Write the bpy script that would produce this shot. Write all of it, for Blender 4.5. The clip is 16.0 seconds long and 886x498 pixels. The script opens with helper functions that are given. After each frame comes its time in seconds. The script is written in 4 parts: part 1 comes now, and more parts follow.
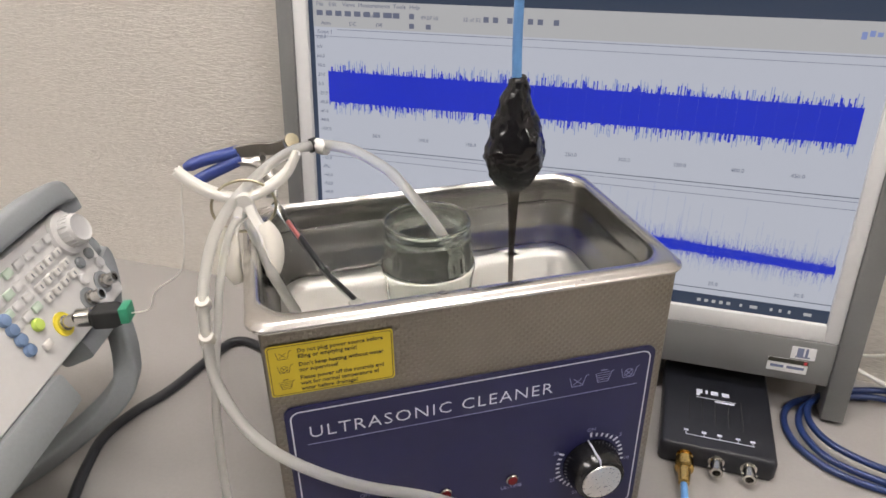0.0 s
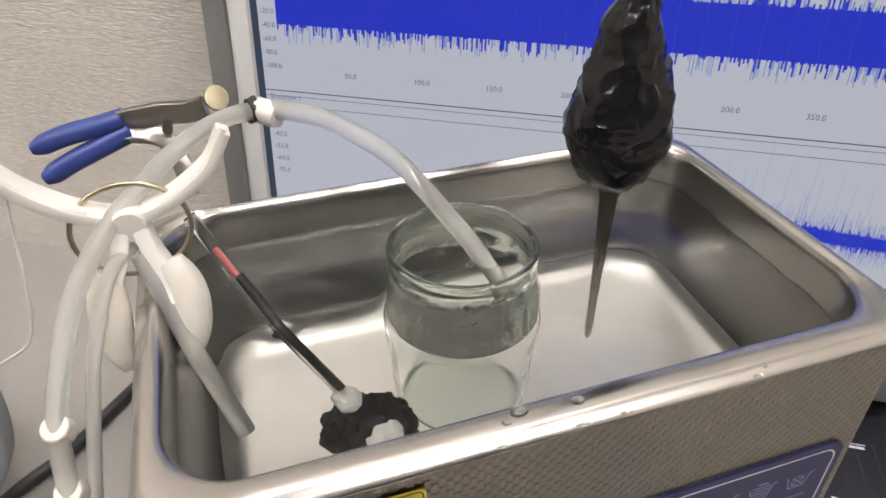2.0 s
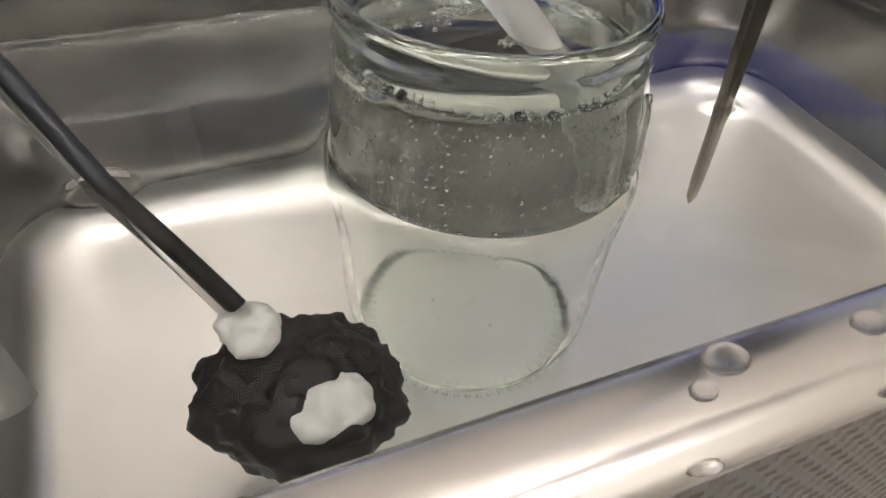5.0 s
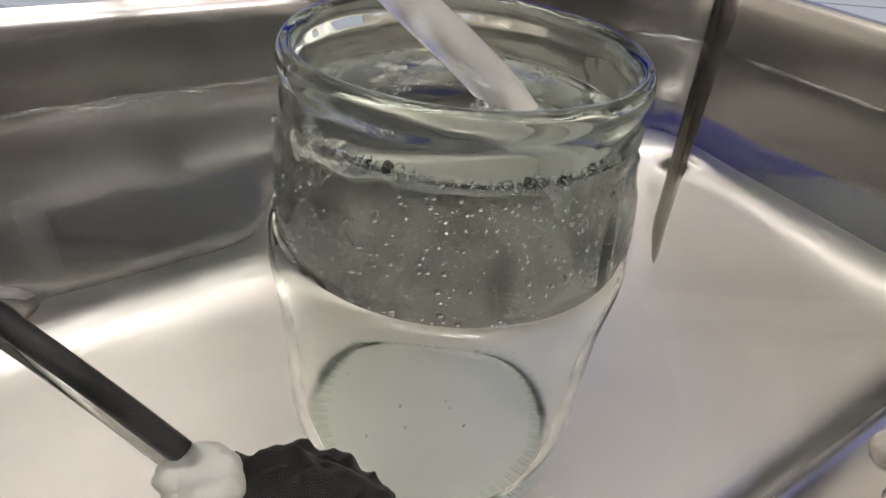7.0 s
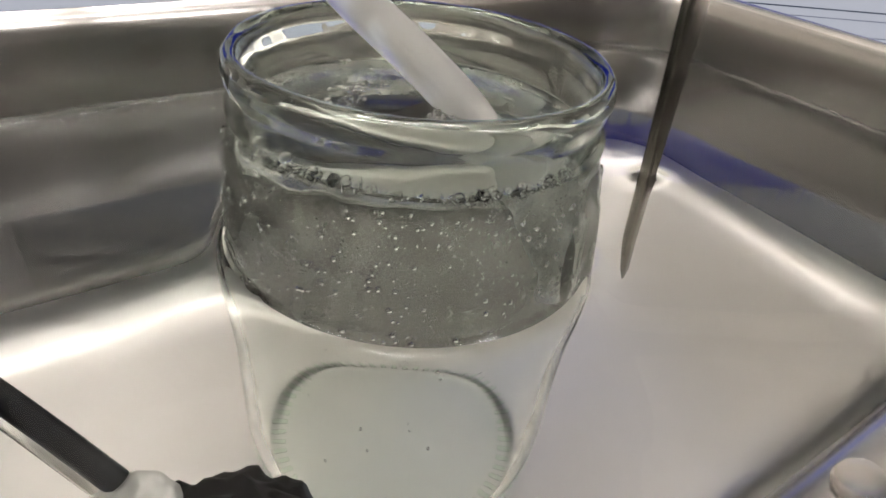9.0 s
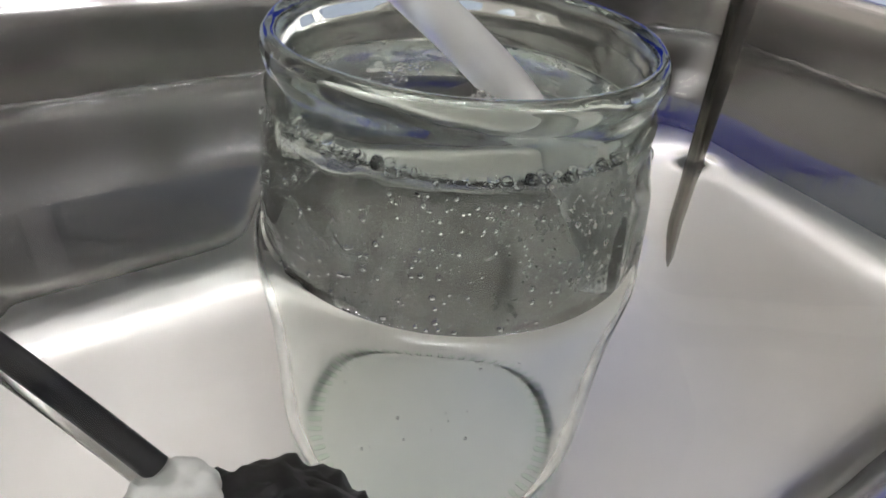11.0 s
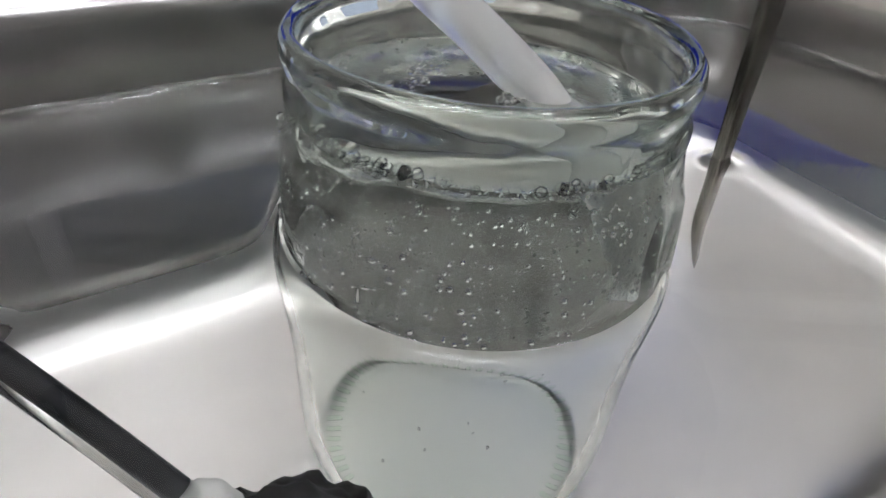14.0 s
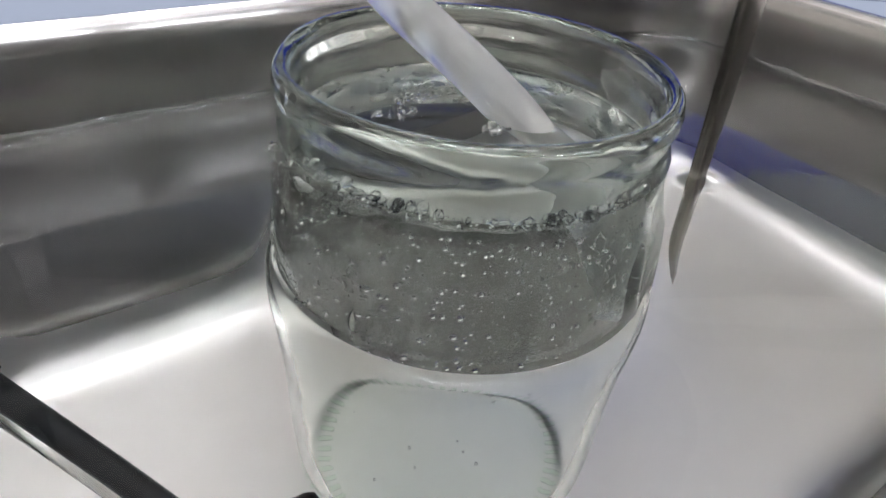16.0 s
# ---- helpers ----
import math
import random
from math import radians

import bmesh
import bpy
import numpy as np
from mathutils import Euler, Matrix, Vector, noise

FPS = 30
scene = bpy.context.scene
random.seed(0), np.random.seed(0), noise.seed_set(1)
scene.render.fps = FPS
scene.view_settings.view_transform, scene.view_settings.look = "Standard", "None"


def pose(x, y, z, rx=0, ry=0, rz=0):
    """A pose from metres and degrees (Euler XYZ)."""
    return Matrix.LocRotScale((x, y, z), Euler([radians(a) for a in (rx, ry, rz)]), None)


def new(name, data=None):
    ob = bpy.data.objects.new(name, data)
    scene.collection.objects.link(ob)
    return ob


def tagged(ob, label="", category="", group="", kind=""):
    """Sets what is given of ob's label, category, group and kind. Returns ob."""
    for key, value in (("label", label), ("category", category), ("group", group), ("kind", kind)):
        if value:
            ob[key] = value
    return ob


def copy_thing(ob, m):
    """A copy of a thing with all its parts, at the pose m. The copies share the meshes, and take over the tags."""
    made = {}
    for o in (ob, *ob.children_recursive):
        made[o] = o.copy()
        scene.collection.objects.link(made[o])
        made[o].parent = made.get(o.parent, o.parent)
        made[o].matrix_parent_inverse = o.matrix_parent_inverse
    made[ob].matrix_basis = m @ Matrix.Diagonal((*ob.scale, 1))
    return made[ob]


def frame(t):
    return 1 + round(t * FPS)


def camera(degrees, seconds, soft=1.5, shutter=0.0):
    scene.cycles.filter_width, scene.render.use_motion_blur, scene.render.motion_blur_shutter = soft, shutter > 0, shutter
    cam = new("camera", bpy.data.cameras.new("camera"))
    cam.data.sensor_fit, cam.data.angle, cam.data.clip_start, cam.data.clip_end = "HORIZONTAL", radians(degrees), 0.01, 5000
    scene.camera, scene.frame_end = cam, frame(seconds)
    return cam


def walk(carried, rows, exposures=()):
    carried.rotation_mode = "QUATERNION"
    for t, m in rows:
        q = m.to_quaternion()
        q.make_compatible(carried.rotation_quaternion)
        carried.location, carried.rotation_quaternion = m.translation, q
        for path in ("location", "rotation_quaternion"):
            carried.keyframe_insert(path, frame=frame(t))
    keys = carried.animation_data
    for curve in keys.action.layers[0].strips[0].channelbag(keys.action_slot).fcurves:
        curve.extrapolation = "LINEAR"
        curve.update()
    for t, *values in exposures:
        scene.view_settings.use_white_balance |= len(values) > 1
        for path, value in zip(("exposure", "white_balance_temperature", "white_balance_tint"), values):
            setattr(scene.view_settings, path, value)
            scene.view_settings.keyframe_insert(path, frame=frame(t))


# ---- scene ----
cam = camera(65.0, 16.0, soft=1.6)
ROWS = [
    (0.0, -0.1034, -0.3137, 0.4236, -14.14, -28.29, -0.79),
    (0.5, -0.0964, -0.2866, 0.4197, -13.70, -28.62, -1.62),
    (1.0, -0.0941, -0.2261, 0.4030, -14.31, -29.15, -1.71),
    (1.5, -0.0872, -0.1640, 0.3922, -15.93, -32.40, -1.88),
    (2.0, -0.0866, -0.1137, 0.3729, -18.18, -35.25, -0.36),
    (2.5, -0.0800, -0.0769, 0.3420, -18.45, -36.94, 0.08),
    (3.0, -0.0680, -0.0493, 0.3170, -20.23, -39.07, 1.37),
    (3.5, -0.0625, -0.0354, 0.2996, -20.84, -40.89, 1.61),
    (4.0, -0.0635, -0.0295, 0.2856, -22.00, -42.62, 2.27),
    (6.5, -0.0769, 0.0016, 0.2587, -33.90, -36.36, 5.35),
    (7.0, -0.0779, 0.0049, 0.2568, -37.84, -33.77, 5.94),
    (7.5, -0.0774, 0.0031, 0.2598, -39.29, -31.06, 6.66),
    (8.0, -0.0763, 0.0043, 0.2588, -38.45, -30.98, 6.88),
    (8.5, -0.0740, 0.0039, 0.2565, -39.13, -32.17, 6.80),
    (9.0, -0.0718, 0.0054, 0.2551, -39.08, -32.59, 6.36),
    (9.5, -0.0734, 0.0057, 0.2553, -38.27, -32.70, 6.21),
    (12.0, -0.0712, 0.0109, 0.2518, -35.40, -34.54, 4.53),
    (12.5, -0.0716, 0.0117, 0.2520, -35.04, -34.60, 4.13),
    (13.0, -0.0718, 0.0127, 0.2522, -35.27, -34.85, 4.23),
    (13.5, -0.0726, 0.0132, 0.2528, -35.75, -35.05, 4.45),
    (14.0, -0.0722, 0.0142, 0.2534, -36.26, -34.94, 4.79),
    (14.5, -0.0724, 0.0159, 0.2539, -36.49, -35.14, 4.73),
    (15.0, -0.0742, 0.0157, 0.2550, -36.56, -35.00, 4.88),
    (15.5, -0.0741, 0.0142, 0.2564, -38.03, -34.56, 5.20),
    (16.0, -0.0744, 0.0146, 0.2574, -38.43, -34.32, 5.24),
]
walk(cam, [(t, pose(x, y, z, 90 + pitch, 0, yaw) @ pose(0, 0, 0, 0, 0, roll)) for t, x, y, z, yaw, pitch, roll in ROWS],
     exposures=[(0.0, 0.0, 6500, 14), (9.7, 0.0, 6500, 14), (11.8, 0.0, 5800, 14), (16.0, 0.0, 5800, 14)])

# ---- world ----
world = bpy.data.worlds.new("world")
scene.world = world
world.use_nodes = True
world.node_tree.nodes["Background"].inputs[0].default_value = (0.9, 0.95, 1.0, 1)
world.node_tree.nodes["Background"].inputs[1].default_value = 0.05

TUBE_GLOW = 66.0
SCREEN_GLOW = 0.50

# the bench, its wall, the monitor and the little scope box are turned against the cleaner
BENCH = pose(0.329, 0.049, 0.0, 0, 0, -32)
ZW = 0.1927           # water level in the tank
CY = 0.085            # middle of the tank in depth


# ---- materials ----
def material(name, colour, rough=0.5, metal=0.0, grain=0.0, grain_scale=200.0, bump=0.0, bump_scale=400.0,
             stretch=(1, 1, 1), rough_var=0.0, spec=0.5, transmission=0.0, ior=1.45, emit=0.0, coat=0.0, stain=0.0, stain_scale=12.0, sss=0.0):
    m = bpy.data.materials.new(name)
    m.use_nodes = True
    nt = m.node_tree
    b = nt.nodes["Principled BSDF"]
    b.inputs["Base Color"].default_value = (*colour, 1)
    b.inputs["Roughness"].default_value = rough
    b.inputs["Metallic"].default_value = metal
    b.inputs["IOR"].default_value = ior
    b.inputs["Specular IOR Level"].default_value = spec
    b.inputs["Transmission Weight"].default_value = transmission
    b.inputs["Coat Weight"].default_value = coat
    if sss:
        b.inputs["Subsurface Weight"].default_value = sss
        b.inputs["Subsurface Radius"].default_value = (0.004, 0.004, 0.003)
    if emit:
        grain = 0.0
        b.inputs["Emission Color"].default_value = (*colour, 1)
        colour = (0.02, 0.02, 0.022)
        b.inputs["Base Color"].default_value = (*colour, 1)
        b.inputs["Emission Strength"].default_value = emit
    coord = nt.nodes.new("ShaderNodeTexCoord")
    mp = nt.nodes.new("ShaderNodeMapping")
    mp.inputs["Scale"].default_value = stretch
    nt.links.new(coord.outputs["Object"], mp.inputs["Vector"])
    source = None
    if grain or rough_var:
        n = nt.nodes.new("ShaderNodeTexNoise")
        n.inputs["Scale"].default_value = grain_scale
        n.inputs["Detail"].default_value = 4
        nt.links.new(mp.outputs[0], n.inputs["Vector"])
        source = n
    if grain:
        mix = nt.nodes.new("ShaderNodeMix")
        mix.data_type = "RGBA"
        mix.inputs["A"].default_value = (*[c * (1 - grain) for c in colour], 1)
        mix.inputs["B"].default_value = (*[min(1, c * (1 + grain)) for c in colour], 1)
        nt.links.new(source.outputs["Fac"], mix.inputs["Factor"])
        out = mix.outputs["Result"]
        if stain:
            big = nt.nodes.new("ShaderNodeTexNoise")
            big.inputs["Scale"].default_value = stain_scale
            big.inputs["Detail"].default_value = 6
            nt.links.new(coord.outputs["Object"], big.inputs["Vector"])
            ramp = nt.nodes.new("ShaderNodeMapRange")
            ramp.inputs["From Min"].default_value, ramp.inputs["From Max"].default_value = 0.35, 0.7
            ramp.inputs["To Min"].default_value, ramp.inputs["To Max"].default_value = 0.0, stain
            nt.links.new(big.outputs["Fac"], ramp.inputs["Value"])
            mix2 = nt.nodes.new("ShaderNodeMix")
            mix2.data_type = "RGBA"
            mix2.inputs["B"].default_value = (*[c * 0.55 for c in colour], 1)
            nt.links.new(ramp.outputs[0], mix2.inputs["Factor"])
            nt.links.new(out, mix2.inputs["A"])
            out = mix2.outputs["Result"]
        nt.links.new(out, b.inputs["Base Color"])
    if rough_var:
        r = nt.nodes.new("ShaderNodeMapRange")
        r.inputs["To Min"].default_value, r.inputs["To Max"].default_value = max(0, rough - rough_var), rough + rough_var
        nt.links.new(source.outputs["Fac"], r.inputs["Value"])
        nt.links.new(r.outputs[0], b.inputs["Roughness"])
    if bump:
        n2 = nt.nodes.new("ShaderNodeTexNoise")
        n2.inputs["Scale"].default_value = bump_scale
        n2.inputs["Detail"].default_value = 3
        nt.links.new(mp.outputs[0], n2.inputs["Vector"])
        bp = nt.nodes.new("ShaderNodeBump")
        bp.inputs["Strength"].default_value = 1.0
        bp.inputs["Distance"].default_value = bump
        nt.links.new(n2.outputs["Fac"], bp.inputs["Height"])
        nt.links.new(bp.outputs[0], b.inputs["Normal"])
    return m


def glass(name, ior, colour=(1, 1, 1), rough=0.0, bump=0.0, bump_scale=60.0):
    """One boundary between two clear stuffs, ior being inside against outside."""
    m = bpy.data.materials.new(name)
    m.use_nodes = True
    nt = m.node_tree
    nt.nodes.remove(nt.nodes["Principled BSDF"])
    g = nt.nodes.new("ShaderNodeBsdfGlass")
    g.inputs["Color"].default_value = (*colour, 1)
    g.inputs["Roughness"].default_value = rough
    g.inputs["IOR"].default_value = ior
    nt.links.new(g.outputs[0], nt.nodes["Material Output"].inputs[0])
    if bump:
        coord = nt.nodes.new("ShaderNodeTexCoord")
        n = nt.nodes.new("ShaderNodeTexNoise")
        n.inputs["Scale"].default_value = bump_scale
        n.inputs["Detail"].default_value = 1.5
        nt.links.new(coord.outputs["Object"], n.inputs["Vector"])
        bp = nt.nodes.new("ShaderNodeBump")
        bp.inputs["Distance"].default_value = bump
        nt.links.new(n.outputs["Fac"], bp.inputs["Height"])
        nt.links.new(bp.outputs[0], g.inputs["Normal"])
    return m


# one steel, light put into its colour: walls darker, floor and rim lighter
STEEL = material("shaded_tank_steel", (0.405, 0.394, 0.377), 0.25, 1.0, 0.05, 45, 0.0, 160, (1, 1, 4), 0.04)
WORN_LIT_STEEL = material("cavitated_lit_steel", (0.83, 0.81, 0.785), 0.31, 1.0, 0.05, 90, 0.000006, 700, (1, 1, 1), 0.05)
LIT_RIM_STEEL = material("lit_rim_steel", (0.60, 0.58, 0.555), 0.25, 1.0, 0.05, 80, 0.000003, 600, (1, 1, 1), 0.05)
SHEET = material("sheet_steel", (0.235, 0.215, 0.185), 0.32, 1.0, 0.06, 90, rough_var=0.04)
GAP_SHADE = material("gap_shade", (0.03, 0.03, 0.035), 0.6, grain=0.2)
BLUE_PANEL = material("panel_blue", (0.012, 0.0125, 0.064), 0.45, grain=0.12, grain_scale=40, bump=0.00002, bump_scale=900)
WHITE_INK = material("white_ink", (0.62, 0.64, 0.74), 0.5, grain=0.08)
FADED_INK = material("faded_ink", (0.22, 0.23, 0.40), 0.5, grain=0.1)
YELLOW = material("label_yellow", (0.58, 0.44, 0.025), 0.45, grain=0.08, grain_scale=60, bump=0.00002)
BLACK_INK = material("black_ink", (0.03, 0.03, 0.02), 0.5, grain=0.2)
KNOB_BLACK = material("knob_black", (0.006, 0.006, 0.0065), 0.16, grain=0.2, rough_var=0.06)
BRUSHED = material("brushed_cap", (0.66, 0.64, 0.61), 0.3, 1.0, 0.1, 500, rough_var=0.1)
RED_LENS = material("led_red", (0.11, 0.008, 0.01), 0.15, grain=0.2)
RUBBER = material("rubber", (0.02, 0.02, 0.02), 0.7, grain=0.25)
TABLE_TOP = material("laminate_grey", (0.31, 0.295, 0.282), 0.42, grain=0.05, grain_scale=300, bump=0.00003, bump_scale=1500, stain=0.08, stain_scale=5)
PAINT = material("wall_paint", (0.62, 0.59, 0.54), 0.7, grain=0.04, grain_scale=20, bump=0.0002, bump_scale=60)
DARK_STAND_IN = material("dark_stand_in_paint", (0.10, 0.097, 0.093), 0.7, grain=0.06, grain_scale=20, bump=0.0002, bump_scale=60)
CEILING = material("ceiling_paint", (0.74, 0.73, 0.71), 0.8, grain=0.04, grain_scale=30, bump=0.0005, bump_scale=80)
FLOOR = material("vinyl_floor", (0.30, 0.29, 0.28), 0.5, grain=0.1, grain_scale=15, stain=0.2)
TUBE_LIGHT = material("lamp_tube", (1.0, 0.97, 0.92), 0.5, emit=TUBE_GLOW)
LAMP_METAL = material("lamp_enamel", (0.8, 0.8, 0.78), 0.4, grain=0.04)
SILVER = material("silver_plastic", (0.20, 0.20, 0.20), 0.40, 0.3, 0.06, 900, 0.00002, 2500)
BEZEL = material("bezel_white", (0.66, 0.66, 0.66), 0.4, grain=0.04)
BLACK_PLASTIC = material("black_plastic", (0.012, 0.013, 0.018), 0.42, grain=0.3, grain_scale=600, bump=0.00003, bump_scale=2500)
SCREEN = material("screen_glow", (0.83, 0.89, 1.0), 0.4, spec=0.12, emit=SCREEN_GLOW, grain=0.02, grain_scale=8)
SCREEN_BAR = material("screen_toolbar", (0.84, 0.86, 0.86), 0.4, spec=0.12, emit=SCREEN_GLOW * 0.9, grain=0.02)
SCREEN_BLUE = material("screen_wave_blue", (0.003, 0.032, 0.78), 0.4, spec=0.04, emit=0.60, grain=0.02)
SCREEN_PALE = material("screen_wave_pale", (0.30, 0.40, 0.78), 0.4, spec=0.12, emit=0.6, grain=0.02)
SCREEN_DARK = material("screen_dark", (0.05, 0.08, 0.14), 0.4, spec=0.12, emit=0.5, grain=0.1)
SCREEN_GREY = material("screen_grey_text", (0.22, 0.25, 0.36), 0.4, spec=0.12, emit=0.5, grain=0.1)
GOLD = material("gold_plate", (0.75, 0.50, 0.16), 0.22, 1.0, 0.1, 200)
CHROME = material("nickel_plate", (0.60, 0.58, 0.54), 0.18, 1.0, 0.1, 300)
BLUE_JACKET = material("blue_cable_jacket", (0.012, 0.028, 0.105), 0.36, grain=0.12, grain_scale=100)
SKY_JACKET = material("light_blue_cable_jacket", (0.13, 0.31, 0.62), 0.42, grain=0.1, grain_scale=100)
BLACK_JACKET = material("black_cable_jacket", (0.025, 0.026, 0.03), 0.4, grain=0.2)
EPOXY = material("black_epoxy", (0.005, 0.005, 0.006), 0.17, grain=0.3, grain_scale=120, bump=0.0007, bump_scale=115, rough_var=0.08, spec=0.4)
MATT_EPOXY = material("matt_black_putty", (0.006, 0.006, 0.007), 0.5, grain=0.3, grain_scale=200, bump=0.0005, bump_scale=220, spec=0.25)
WHITE_PUTTY = material("white_putty", (0.72, 0.71, 0.67), 0.5, grain=0.08, grain_scale=150, bump=0.0004, bump_scale=200)
STEM = material("probe_steel", (0.24, 0.22, 0.195), 0.22, 1.0, 0.15, 150, rough_var=0.08)
WHITE_PLASTIC = material("white_nylon", (0.74, 0.72, 0.68), 0.38, grain=0.04, bump=0.00005, bump_scale=300, sss=0.15)
PAD_PLASTIC = material("clamp_pad_white", (0.66, 0.63, 0.57), 0.45, grain=0.06, sss=0.2)
BLUE_GRIP = material("blue_vinyl_grip", (0.025, 0.045, 0.20), 0.4, grain=0.15)
GUN_METAL = material("gun_metal", (0.30, 0.28, 0.26), 0.32, 1.0, 0.2, 100, rough_var=0.1)
BRASS_WIRE = material("ring_wire", (0.40, 0.36, 0.26), 0.3, 1.0, 0.15)
CASE_GREY = material("case_grey", (0.24, 0.255, 0.265), 0.5, grain=0.08, grain_scale=400, bump=0.00004, bump_scale=1500)
CASE_WHITE = material("case_white", (0.62, 0.61, 0.60), 0.45, grain=0.04, grain_scale=200)
KEY_WHITE = material("key_white", (0.68, 0.66, 0.63), 0.45, grain=0.05)
KEY_GREEN = material("key_pale_green", (0.50, 0.60, 0.50), 0.45, grain=0.05)
KEY_BLUE = material("key_blue", (0.17, 0.25, 0.40), 0.45, grain=0.08)
KEY_LIME = material("key_lime", (0.55, 0.72, 0.14), 0.45, grain=0.05)
KEY_YELLOW = material("yellow_ring", (0.80, 0.66, 0.05), 0.45, grain=0.05)
GREEN_PLASTIC = material("green_terminal", (0.04, 0.30, 0.17), 0.4, grain=0.1)
STICKER = material("sticker_white", (0.74, 0.74, 0.74), 0.5, grain=0.03)
STICKER_RED = material("sticker_red", (0.6, 0.04, 0.05), 0.5, grain=0.05)
RED_INSULATION = material("red_insulation", (0.66, 0.20, 0.20), 0.35, grain=0.1)
JAR_WET = glass("jar_glass_in_water", 1.035, (0.985, 0.995, 0.985), 0.0, 0.0004, 55)


def clear(name, colour):
    """A boundary between two clear stuffs of nearly the same density: no bend, a trace of tint."""
    m = bpy.data.materials.new(name)
    m.use_nodes = True
    nt = m.node_tree
    nt.nodes.remove(nt.nodes["Principled BSDF"])
    t = nt.nodes.new("ShaderNodeBsdfTransparent")
    t.inputs["Color"].default_value = (*colour, 1)
    nt.links.new(t.outputs[0], nt.nodes["Material Output"].inputs[0])
    return m


JAR_CLEAR = clear("jar_glass_between_waters", (0.992, 0.998, 0.992))
WATER_TOP = glass("water", 1.333, (0.99, 1.0, 0.995), 0.0, 0.00025, 26)


def fizzy_glass(m, low, high, size=1400, colour=(0.68, 0.70, 0.65)):
    """Glass whose wet face is covered with a film of microscopic bubbles or droplets."""
    nt = m.node_tree
    g = [n for n in nt.nodes if n.bl_idname == "ShaderNodeBsdfGlass"][0]
    d = nt.nodes.new("ShaderNodeBsdfDiffuse")
    d.inputs["Color"].default_value = (*colour, 1)
    coord = nt.nodes.new("ShaderNodeTexCoord")
    fine = nt.nodes.new("ShaderNodeTexNoise")
    fine.inputs["Scale"].default_value = size
    fine.inputs["Detail"].default_value = 2
    wide = nt.nodes.new("ShaderNodeTexNoise")
    wide.inputs["Scale"].default_value = 160
    for n in (fine, wide):
        nt.links.new(coord.outputs["Object"], n.inputs["Vector"])
    mul = nt.nodes.new("ShaderNodeMath")
    mul.operation = "MULTIPLY"
    nt.links.new(fine.outputs["Fac"], mul.inputs[0])
    nt.links.new(wide.outputs["Fac"], mul.inputs[1])
    r = nt.nodes.new("ShaderNodeMapRange")
    r.inputs["From Min"].default_value, r.inputs["From Max"].default_value = 0.17, 0.38
    r.inputs["To Min"].default_value, r.inputs["To Max"].default_value = low, high
    nt.links.new(mul.outputs[0], r.inputs["Value"])
    mix = nt.nodes.new("ShaderNodeMixShader")
    nt.links.new(r.outputs[0], mix.inputs[0])
    nt.links.new(g.outputs[0], mix.inputs[1])
    nt.links.new(d.outputs[0], mix.inputs[2])
    nt.links.new(mix.outputs[0], nt.nodes["Material Output"].inputs[0])
    return m


JAR_FIZZ = fizzy_glass(glass("bubbled_jar_glass", 1.055, (0.985, 0.995, 0.985), 0.02, 0.0006, 120), 0.06, 0.36)
JAR_AIR = fizzy_glass(glass("jar_glass", 1.5, (0.965, 0.99, 0.965), 0.0, 0.0016, 70), 0.0, 0.04, 500)
JAR_INNER = fizzy_glass(glass("jar_glass_inner", 1.5, (0.965, 0.99, 0.965), 0.0, 0.0006, 70), 0.0, 0.02, 700)
CLEAR_TUBE = glass("clear_glass_tube", 1.25, (0.97, 0.98, 0.97), 0.02)
DROP = glass("water_drop", 1.333)
BUBBLE = glass("air_bubble", 0.75)
# shade put into the tint: darkens the view through the jar's water
DIMMED_TOP = glass("dimmed_water", 1.333, (0.62, 0.63, 0.615), 0.0, 0.00025, 26)


def silicone():
    m = bpy.data.materials.new("milky_silicone")
    m.use_nodes = True
    nt = m.node_tree
    b = nt.nodes["Principled BSDF"]
    b.inputs["Base Color"].default_value = (0.90, 0.895, 0.865, 1)
    b.inputs["Roughness"].default_value = 0.3
    b.inputs["Transmission Weight"].default_value = 0.82
    b.inputs["IOR"].default_value = 1.25
    coord = nt.nodes.new("ShaderNodeTexCoord")
    n = nt.nodes.new("ShaderNodeTexNoise")
    n.inputs["Scale"].default_value = 90
    nt.links.new(coord.outputs["Object"], n.inputs["Vector"])
    r = nt.nodes.new("ShaderNodeMapRange")
    r.inputs["To Min"].default_value, r.inputs["To Max"].default_value = 0.22, 0.5
    nt.links.new(n.outputs["Fac"], r.inputs["Value"])
    nt.links.new(r.outputs[0], b.inputs["Roughness"])
    return m


SILICONE = silicone()


